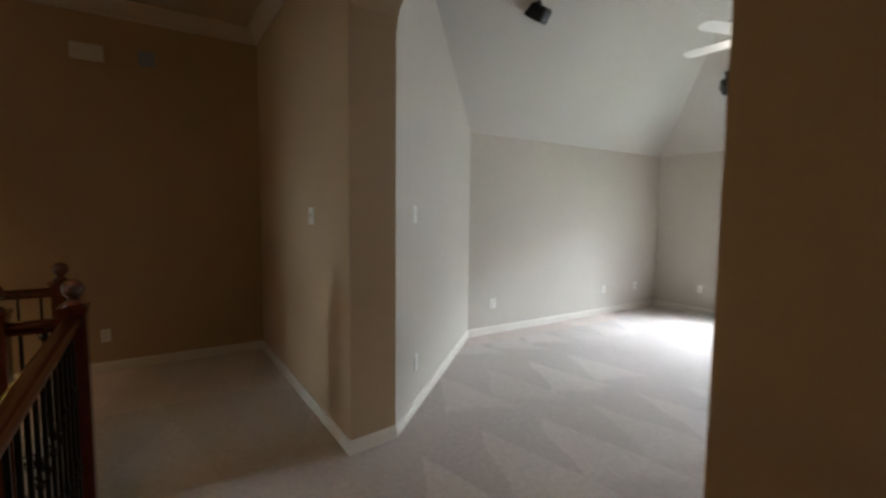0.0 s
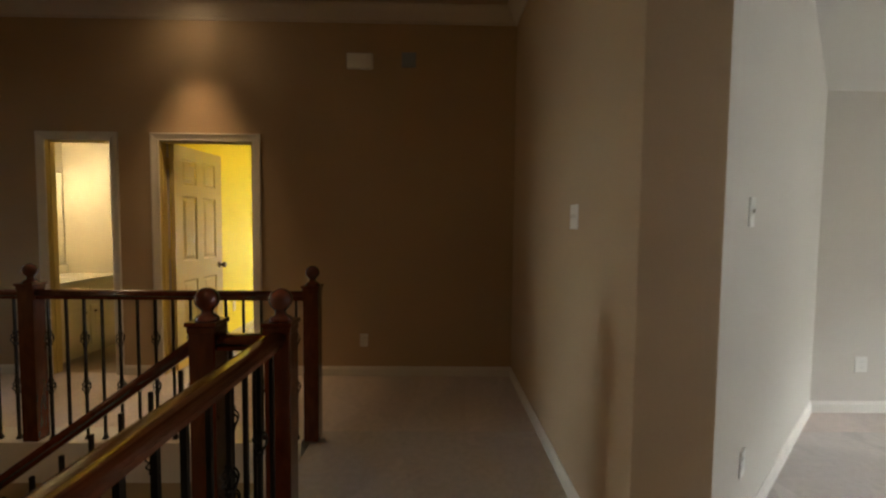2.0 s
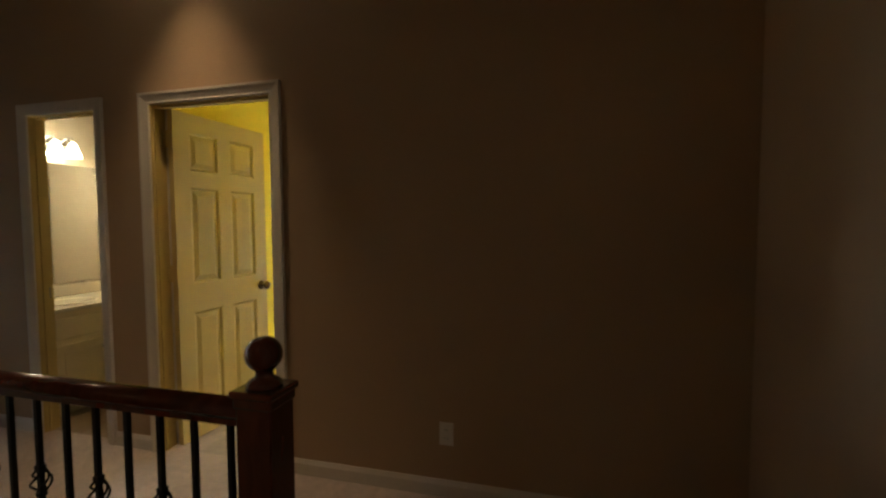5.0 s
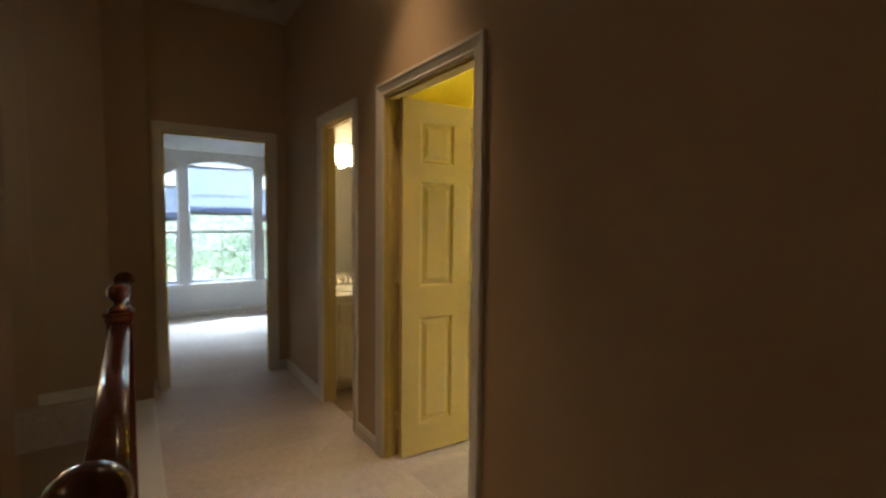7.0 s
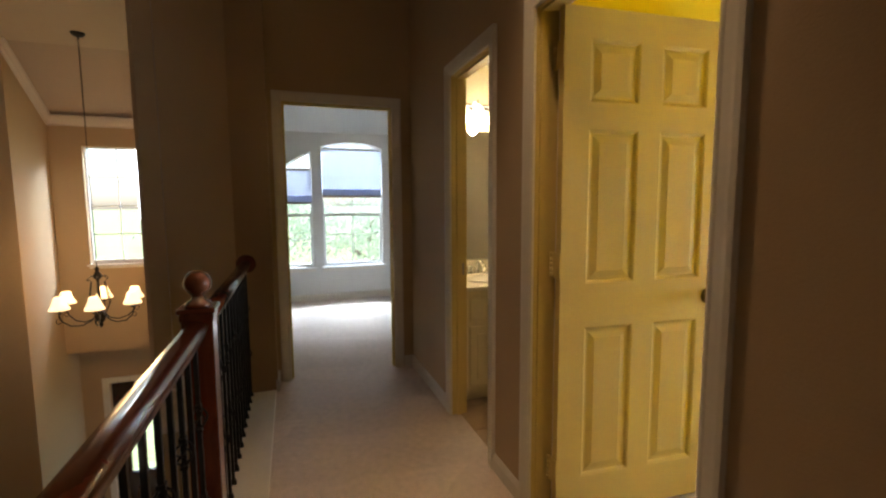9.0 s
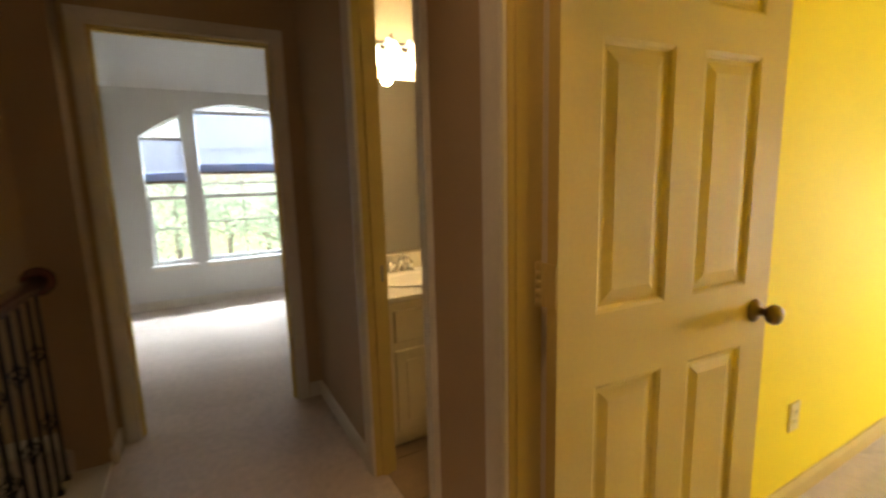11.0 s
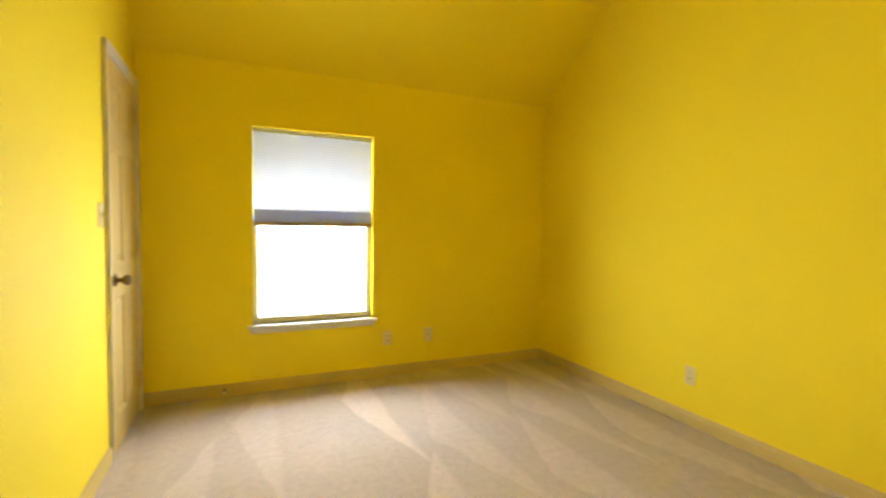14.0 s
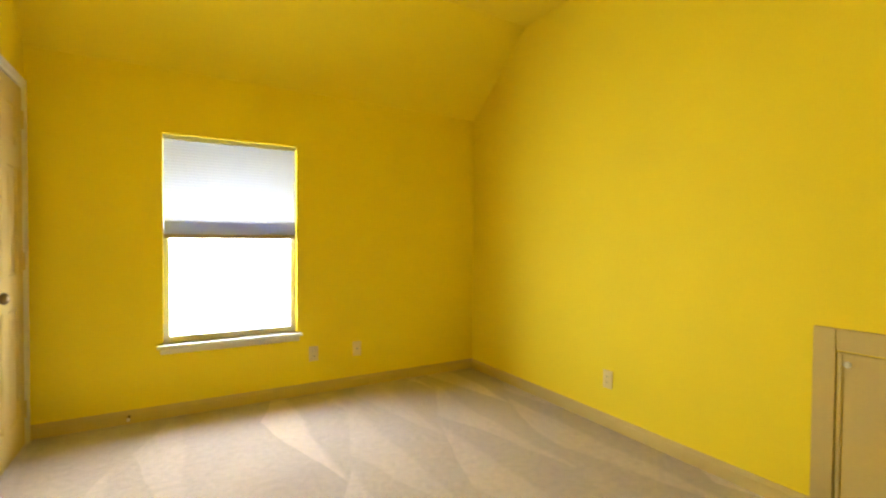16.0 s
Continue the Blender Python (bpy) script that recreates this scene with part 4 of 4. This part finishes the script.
# low access door in the yellow room's east wall
hatch = thing("access_door", pose(0.115, 1.035, 0, 0, 0, -90), "low cream access door tinted with yellow bounce, with a moulded frame", "access door")
HW, HH = 0.66, 0.84
part("frame", boxes((0, 0.078, -0.018, 0, 0, HH), (HW - 0.078, HW, -0.018, 0, 0, HH), (0.078, HW - 0.078, -0.018, 0, HH - 0.09, HH), bevel=0.003), DOORPAINT_BOUNCE, hatch)
part("door_panel", boxes((0.084, HW - 0.084, -0.010, 0, 0.02, HH - 0.096), bevel=0.002), DOORPAINT_BOUNCE, hatch)
part("panel_mould", boxes((0.084, 0.1, -0.016, -0.0105, 0.02, HH - 0.096), (HW - 0.1, HW - 0.084, -0.016, -0.0105, 0.02, HH - 0.096), (0.1, HW - 0.1, -0.016, -0.0105, HH - 0.112, HH - 0.096), bevel=0.003), DOORPAINT_BOUNCE, hatch)
bm = bmesh.new()
lathe(bm, [(0.006, 0), (0.006, 0.012), (0.013, 0.018), (0.014, 0.024), (0.008, 0.03), (0, 0.031)], 14, Matrix.Translation((0.122, -0.010, 0.70)) @ Matrix.Rotation(radians(90), 4, "X"))
part("knob", bm, PORCELAIN, hatch, "small cream knob")

# recessed can and smoke detector in the hall ceiling
cl = thing("recessed_light", pose(-2.72, -0.34, 3.19), "lit recessed ceiling can light with a white ring", "ceiling light")
bm = bmesh.new()
lathe(bm, [(0.065, -0.001), (0.068, -0.006), (0.088, -0.006), (0.092, 0.0)], 28)
part("trim_ring", bm, TRIM, cl)
bm = bmesh.new()
lathe(bm, [(0, -0.003), (0.064, -0.003), (0.064, -0.001), (0, -0.001)], 24)
part("bulb", bm, CANLIT, cl, "glowing bulb face")
cl["group"] = "recessed lights"
copy_thing(cl, pose(-1.6, -3.6, 3.19))
sd = thing("smoke_detector", pose(-4.0, -0.3, 3.19), "white round smoke detector on the ceiling", "smoke detector")
bm = bmesh.new()
lathe(bm, [(0.066, 0), (0.066, -0.018), (0.056, -0.034), (0.03, -0.038), (0, -0.038)], 26)
part("housing", bm, PLATE, sd)
bm = bmesh.new()
lathe(bm, [(0.02, -0.0385), (0.02, -0.041), (0, -0.041)], 14)
part("button", bm, PLATE, sd)

# return-air grille low in the foyer
gr = thing("return_grille", pose(-8.1, -4.9, 0.2, 0, 0, 90), "white slatted return-air grille", "air grille")
part("frame", boxes((-0.16, -0.14, -0.012, 0, -0.26, 0.14), (0.14, 0.16, -0.012, 0, -0.26, 0.14), (-0.14, 0.14, -0.012, 0, 0.12, 0.14), (-0.14, 0.14, -0.012, 0, -0.26, -0.24)), TRIM, gr)
for k in range(17):
    part("slat", boxes((-0.14, 0.14, -0.009, -0.002, -0.235 + 0.021 * k, -0.226 + 0.021 * k)), TRIM, gr)

# ---- bathroom ----
tiles = solid("floor_bath", boxes((-4.72, -3.07, 0.05, 2.3, -0.3, -0.008)), GROUT, "tan ceramic tile floor", "floor", kind="structure")
tm = mesh_of("tile", boxes((-0.148, 0.148, -0.148, 0.148, -0.004, 0.004), bevel=0.002), TILE)
for i in range(5):
    for j in range(7):
        piece("tile", tm, tiles, Matrix.Translation((-4.56 + 0.302 * i, 0.2 + 0.302 * j, -0.004)))
van = thing("bathroom_vanity", pose(-4.70, WT, 0), "cream painted vanity cabinet with panel doors", "vanity")
VL, VD, VH = 0.915, 0.565, 0.755
part("carcass", boxes((0, VD, 0.0, VL, 0.09, VH)), VANITY, van)
part("toe_kick", boxes((0, VD - 0.07, 0.0, VL, 0, 0.09)), VANITY, van)
dm = bmesh.new()
box(dm, 0, 0.016, 0, 0.36, 0, 0.40, bevel=0.004)
box(dm, 0.016, 0.021, 0.05, 0.31, 0.05, 0.35, bevel=0.004)
dmesh = mesh_of("door", dm, VANITY)
fm = mesh_of("drawer_front", boxes((0, 0.018, 0, 0.36, 0, 0.15), bevel=0.006), VANITY)
kbm = bmesh.new()
lathe(kbm, [(0.005, 0), (0.005, 0.012), (0.013, 0.018), (0.012, 0.026), (0, 0.028)], 12, Matrix.Rotation(radians(90), 4, "Y"))
km = mesh_of("knob", kbm, BRONZE)
for k in range(2):
    dd = piece("door", dmesh, van, Matrix.Translation((VD, 0.06 + k * 0.41, 0.12)))
    piece("knob", km, dd, Matrix.Translation((0.016, 0.32 if k == 0 else 0.04, 0.33)))
    piece("drawer_front", fm, van, Matrix.Translation((VD, 0.06 + k * 0.41, 0.56)))
top = thing("countertop", pose(-4.70, WT, VH), "cream cultured-marble vanity top with a moulded basin", "countertop")
bm = bmesh.new()
box(bm, 0.0, VD + 0.03, 0.0, VL + 0.008, 0.0, 0.026, bevel=0.005)
part("slab", bm, MARBLE, top)
part("backsplash", boxes((0, 0.02, 0.002, VL, 0.026, 0.12), bevel=0.004), MARBLE, top)
bm = bmesh.new()
lathe(bm, [(0.2, 0.003), (0.21, 0.006), (0.2, 0.008), (0.185, 0.004), (0.1, -0.002 + 0.004), (0.02, 0.0025), (0, 0.0025)], 28, Matrix.Translation((0.31, 0.31, 0.025)) @ Matrix.Diagonal((0.85, 1.1, 1, 1)))
part("basin", bm, MARBLE, top, "shallow oval basin")
fc = thing("faucet", pose(-4.60, WT + 0.31, VH + 0.026), "chrome centre-set faucet with two handles", "faucet")
part("base", boxes((-0.025, 0.025, -0.08, 0.08, 0, 0.014), bevel=0.006), CHROME, fc)
bm = bmesh.new()
tube(bm, [(0, 0, 0.01), (0, 0, 0.07), (0.03, 0, 0.1), (0.08, 0, 0.1), (0.105, 0, 0.08)], [0.014, 0.013, 0.012, 0.011, 0.011], 10)
part("spout", bm, CHROME, fc)
hb = bmesh.new()
lathe(hb, [(0.018, 0.012), (0.014, 0.03), (0.02, 0.04), (0.021, 0.055), (0.012, 0.064), (0, 0.065)], 12)
hm = mesh_of("handle", hb, CHROME)
for y in (-0.055, 0.055):
    piece("handle", hm, fc, Matrix.Translation((0, y, 0)))
mir = thing("wall_mirror", pose(-4.72, 0.12, 0.885), "frameless mirror above the vanity", "mirror")
part("mirror_glass", boxes((0.001, 0.006, 0, 0.88, 0, 0.97)), MIRROR, mir)
for yc in (0.2, 0.65):
    part("edge_clip", boxes((0.001, 0.01, yc, yc + 0.03, -0.008, 0.004)), CHROME, mir)
vl = thing("vanity_light", pose(-4.72, 0.475, 2.0), "chrome vanity light with four lit bell shades", "wall lamp")
part("backplate", boxes((0, 0.02, -0.28, 0.28, 0.0, 0.05), bevel=0.004), CHROME, vl)
ab = bmesh.new()
tube(ab, [(0.01, 0, 0.03), (0.06, 0, 0.06), (0.12, 0, 0.06), (0.13, 0, 0.02)], 0.008, 8)
am = mesh_of("arm", ab, CHROME)
shb = bmesh.new()
lathe(shb, [(0.018, 0.02), (0.03, 0.0), (0.042, -0.04), (0.06, -0.10), (0.057, -0.10), (0.038, -0.04), (0.02, 0.0)], 20, Matrix.Translation((0.13, 0, 0)))
shm = mesh_of("shade", shb, BATHLIT)
for y in (-0.195, -0.065, 0.065, 0.195):
    piece("arm", am, vl, Matrix.Translation((0, y, 0)))
    piece("shade", shm, vl, Matrix.Translation((0, y, 0)))["label"] = "lit frosted glass bell shade"
toi = thing("toilet", pose(-4.72, 1.75, 0), "white porcelain toilet beside the vanity", "toilet")
part("tank", boxes((0.02, 0.2, -0.21, 0.21, 0.38, 0.72), bevel=0.02), PORCELAIN, toi)
part("tank_lid", boxes((0.01, 0.215, -0.225, 0.225, 0.722, 0.755), bevel=0.01), PORCELAIN, toi)
bm = bmesh.new()
lathe(bm, [(0.11, 0.0), (0.1, 0.1), (0.14, 0.25), (0.19, 0.37), (0.19, 0.39), (0, 0.39)], 24, Matrix.Translation((0.44, 0, 0)) @ Matrix.Diagonal((1.25, 1, 1, 1)))
part("bowl", bm, PORCELAIN, toi)
bm = bmesh.new()
lathe(bm, [(0.19, 0.395), (0.195, 0.41), (0.17, 0.425), (0, 0.428)], 24, Matrix.Translation((0.44, 0, 0)) @ Matrix.Diagonal((1.25, 1, 1, 1)))
part("seat_lid", bm, PORCELAIN, toi)
part("strike_plate", boxes((-4.0295, -4.0265, 0.05, 0.078, 0.88, 0.95)), STEEL, bpy.data.objects["jamb_bath_door"], "small steel strike plate")

# ---- foyer ----
ch = thing("chandelier", pose(-7.6, -3.03, -0.65) @ Matrix.Scale(0.9, 4), "iron chandelier with scrolled arms and lit cream shades", "chandelier")
bm = bmesh.new()
lathe(bm, [(0.075, 4.266), (0.075, 4.25), (0.05, 4.225), (0.012, 4.215), (0.006, 4.195)], 20)
part("canopy", bm, IRON, ch)
bm = bmesh.new()
zt = 4.2
while zt > 1.4:
    k = int(zt * 1000 / 28)
    ring = [(0.009 * math.cos(a) * (k % 2), 0.009 * math.cos(a) * ((k + 1) % 2), zt + 0.019 * math.sin(a)) for a in [math.pi * 2 * i / 8 for i in range(9)]]
    tube(bm, ring, 0.0028, 4)
    zt -= 0.029
part("chain", bm, IRON, ch)
bm = bmesh.new()
lathe(bm, [(0.004, 1.42), (0.03, 1.40), (0.02, 1.36), (0.045, 1.32), (0.05, 1.28), (0.015, 1.24), (0.014, 0.86), (0.04, 0.83), (0.062, 0.78), (0.045, 0.72), (0.02, 0.69), (0.025, 0.66), (0.0, 0.62)], 16)
part("stem", bm, IRON, ch)
ab = bmesh.new()
tube(ab, [(0.02, 0, 0.85), (0.1, 0, 0.74), (0.2, 0, 0.70), (0.32, 0, 0.72), (0.40, 0, 0.79), (0.43, 0, 0.86), (0.42, 0, 0.90)], 0.009, 6)
tube(ab, [(0.40, 0, 0.79), (0.44, 0, 0.77), (0.465, 0, 0.80), (0.45, 0, 0.83), (0.43, 0, 0.82)], 0.006, 6)
tube(ab, [(0.03, 0, 1.28), (0.08, 0, 1.30), (0.12, 0, 1.26), (0.08, 0, 1.22), (0.1, 0, 1.1), (0.13, 0, 0.95), (0.06, 0, 0.8)], 0.006, 6)
arm = mesh_of("arm", ab, IRON)


def cup_mesh(r, z):
    b = bmesh.new()
    lathe(b, [(0.006, z - 0.01), (0.03, z), (0.028, z + 0.008), (0.011, z + 0.01), (0.011, z + 0.06), (0, z + 0.06)], 12, Matrix.Translation((r, 0, 0)))
    return mesh_of("candle_cup", b, IRON)


def shade_mesh(r, z):
    b = bmesh.new()
    lathe(b, [(0.05, z + 0.175), (0.07, z + 0.10), (0.105, z + 0.025), (0.103, z + 0.025), (0.068, z + 0.10), (0.048, z + 0.175)], 20, Matrix.Translation((r, 0, 0)))
    return mesh_of("shade", b, CHANDLIT)


c1, s1 = cup_mesh(0.42, 0.9), shade_mesh(0.42, 0.92)
for k in range(6):
    r = Matrix.Rotation(radians(60 * k + 12), 4, "Z")
    for nm, me in (("arm", arm), ("candle_cup", c1), ("shade", s1)):
        o = piece(nm, me, ch, r)
        if nm == "shade":
            o["label"] = "lit cream cone shade"
fd = thing("door_front", pose(-9.42, -3.6, -3.4, 0, 0, 90), "dark mahogany front door with arched glass", "door", kind="structure")
bm = bmesh.new()
W, HT = 0.93, 2.03
gx0, gx1, gz0 = 0.19, 0.74, 0.55
box(bm, 0.005, gx0, 0, 0.05, 0.0, HT)
box(bm, gx1, W - 0.005, 0, 0.05, 0.0, HT)
box(bm, gx0, gx1, 0, 0.05, 0, gz0)
xs = [gx0 + (gx1 - gx0) * i / 12 for i in range(13)]
hz = lambda x: 1.72 + 0.2 * math.sqrt(max(0, 1 - ((x - (gx0 + gx1) / 2) / ((gx1 - gx0) / 2)) ** 2))
for p, q in zip(xs, xs[1:]):
    prism(bm, [(p, hz(p)), (q, hz(q)), (q, HT), (p, HT)], "y", 0, 0.05)
part("leaf", bm, DARKWOOD, fd)
bm = bmesh.new()
prism(bm, [(gx0, gz0), (gx1, gz0)] + [(x, hz(x)) for x in reversed(xs)], "y", 0.022, 0.028)
g = part("glass", bm, GLASS, fd)
g.visible_shadow = False
bm = bmesh.new()
lathe(bm, [(0, 0), (0.03, 0), (0.03, 0.006), (0.012, 0.01), (0.012, 0.03), (0.028, 0.05), (0.02, 0.065), (0, 0.067)], 14, Matrix.Translation((0.08, 0, 0.98)) @ Matrix.Rotation(radians(90), 4, "X"))
part("knob", bm, BRONZE, fd)

# ---- large room's fan and ceiling speakers ----
FX, FY, FZ = 3.5, -3.02, 3.45
fan = thing("ceiling_fan", pose(FX, FY, 0), "white five-blade ceiling fan with a lit four-lamp kit", "ceiling fan")
bm = bmesh.new()
lathe(bm, [(0.07, FZ), (0.07, FZ - 0.03), (0.03, FZ - 0.07), (0.014, FZ - 0.075), (0.014, FZ - 0.4)], 20)
part("downrod", bm, FANWHITE, fan)
bm = bmesh.new()
lathe(bm, [(0.03, FZ - 0.36), (0.1, FZ - 0.39), (0.125, FZ - 0.43), (0.125, FZ - 0.49), (0.09, FZ - 0.53), (0.05, FZ - 0.54), (0.05, FZ - 0.6), (0, FZ - 0.6)], 26)
part("motor_housing", bm, FANWHITE, fan)
bb = bmesh.new()
prism(bb, [(0.18, -0.055), (0.3, -0.068), (0.6, -0.07), (0.655, -0.045), (0.665, 0), (0.655, 0.045), (0.6, 0.07), (0.3, 0.068), (0.18, 0.055)], "z", -0.004, 0.004)
blade = mesh_of("blade", bb, FANWHITE)
ib = mesh_of("bracket", boxes((0.1, 0.24, -0.018, 0.018, -0.01, -0.004), bevel=0.002), STEEL)
for k in range(5):
    r = Matrix.Rotation(radians(72 * k + 20), 4, "Z") @ Matrix.Translation((0, 0, FZ - 0.47)) @ Matrix.Rotation(radians(12), 4, "X")
    b = piece("blade", blade, fan, r)
    piece("bracket", ib, b, Matrix.Identity(4))
lb = bmesh.new()
lathe(lb, [(0.02, 0.0), (0.035, -0.02), (0.05, -0.07), (0.065, -0.10), (0.06, -0.10), (0.03, -0.02)], 18)
lamp_me = mesh_of("lamp_shade", lb, LIT)
for k in range(4):
    r = Matrix.Rotation(radians(90 * k + 30), 4, "Z") @ Matrix.Translation((0.09, 0, FZ - 0.6)) @ Matrix.Rotation(radians(-40), 4, "Y")
    piece("lamp_shade", lamp_me, fan, r)["label"] = "lit frosted glass shade"


def speaker(m):
    d = thing("ceiling_speaker", m, "small black loudspeaker on a ceiling bracket", "loudspeaker", group="ceiling speakers")
    part("bracket", boxes((-0.02, 0.02, -0.02, 0.02, -0.02, 0.12), (-0.035, 0.035, -0.035, 0.035, 0.11, 0.125), bevel=0.004), BLACK, d)
    bm = boxes((-0.06, 0.06, -0.055, 0.055, -0.1, 0.1), bevel=0.015)
    c = part("cabinet", bm, BLACK, d, "black plastic cabinet", Matrix.Translation((0, 0, -0.05)) @ Matrix.Rotation(radians(55), 4, "Y"))
    part("grille", boxes((-0.064, -0.06, -0.045, 0.045, -0.088, 0.088), bevel=0.0015), SLOT, c)
    return d


speaker(pose(4.66, -2.2, 2.95, 0, 0, 40))
speaker(pose(1.86, -2.0, 3.17, 0, 0, 100))
bed_fan = copy_thing(fan, pose(-6.0, 0.2, -0.25, 0, 0, 30))
bed_fan["label"] = "white ceiling fan with lit lamps in the bedroom"

# ---- outdoors ----
bm = bmesh.new()
bmesh.ops.create_grid(bm, x_segments=2, y_segments=2, size=900, matrix=Matrix.Translation((0, 0, -3.62)))
solid("ground", bm, GRASS, "grassy ground around the house", "ground", kind="structure")


def tree(m, h, seed):
    rnd = random.Random(seed)
    d = thing("tree", m, "leafy green tree, paled for outdoor glare, with an uneven crown", "tree", group="trees outside")
    bm = bmesh.new()
    tube(bm, [(0, 0, -0.2), (0.05, 0.02, h * 0.3), (-0.04, 0.05, h * 0.6), (0.03, 0, h * 0.92)], [0.2, 0.15, 0.1, 0.02], 8)
    tips = []
    for k in range(9):
        a, z = k * 2.4, h * (0.3 + 0.06 * k)
        L = h * (0.34 - 0.02 * k)
        p = (L * math.cos(a), L * math.sin(a), z + L * 0.7)
        tube(bm, [(0, 0, z), (p[0] * 0.5, p[1] * 0.5, z + L * 0.28), p], [0.07, 0.045, 0.012], 5)
        tips += [p, (p[0] * 0.6, p[1] * 0.6, z + L * 0.4)]
    part("trunk", bm, BARK, d)
    tips.append((0, 0, h * 0.95))
    verts, faces = [], []
    for t_ in tips:
        r = h * rnd.uniform(0.09, 0.16)
        for _ in range(120):
            c = Vector(t_) + Vector((rnd.gauss(0, r), rnd.gauss(0, r), rnd.gauss(0, r * 0.8)))
            q = Euler((rnd.uniform(0, 6.3), rnd.uniform(0, 6.3), rnd.uniform(0, 6.3))).to_matrix()
            s = rnd.uniform(0.08, 0.15)
            i = len(verts)
            verts += [tuple(c + q @ Vector(v)) for v in ((-s, 0, 0), (0, -s * 0.5, 0), (s, 0, 0.02), (0, s * 0.5, 0))]
            faces.append((i, i + 1, i + 2, i + 3))
    me = bpy.data.meshes.new("crown")
    me.from_pydata(verts, [], faces)
    me.materials.append(PALED_LEAF)
    o = new("crown", me)
    o.parent = d
    return d


t1 = tree(pose(-25, 3.0, -3.6), 5.0, 3)
t2 = tree(pose(-28, -1.4, -3.6), 5.8, 8)
for x, y, a in ((-31, 6.5, 40), (-33, 1.2, 130), (-26.0, 8.0, 260), (-37, 4.0, 10), (-24, -4.2, 70)):
    copy_thing(t1 if a % 20 else t2, pose(x, y, -3.6, 0, 0, a))

nb = thing("neighbour_house", pose(-2, 9.5, -3.6), "pale sided house next door with a grey roof", "house")
part("wall", boxes((-7, 7, 0.03, 6, 0, 5.6)), SIDING, nb)
bm = bmesh.new()
for k in range(31):
    prism(bm, [(0.03, 0.18 * k), (-0.004, 0.18 * k), (0.022, 0.18 * k + 0.18), (0.03, 0.18 * k + 0.18)], "x", -7, 7)
part("siding_boards", bm, SIDING, nb)
bm = bmesh.new()
prism(bm, [(-0.5, 5.55), (3, 8.0), (6.5, 5.55), (6.5, 5.7), (3, 8.15), (-0.5, 5.7)], "x", -7.4, 7.4)
part("roof", bm, SHINGLE, nb)
copy_thing(nb, pose(17, -3, -3.6, 0, 0, -90))
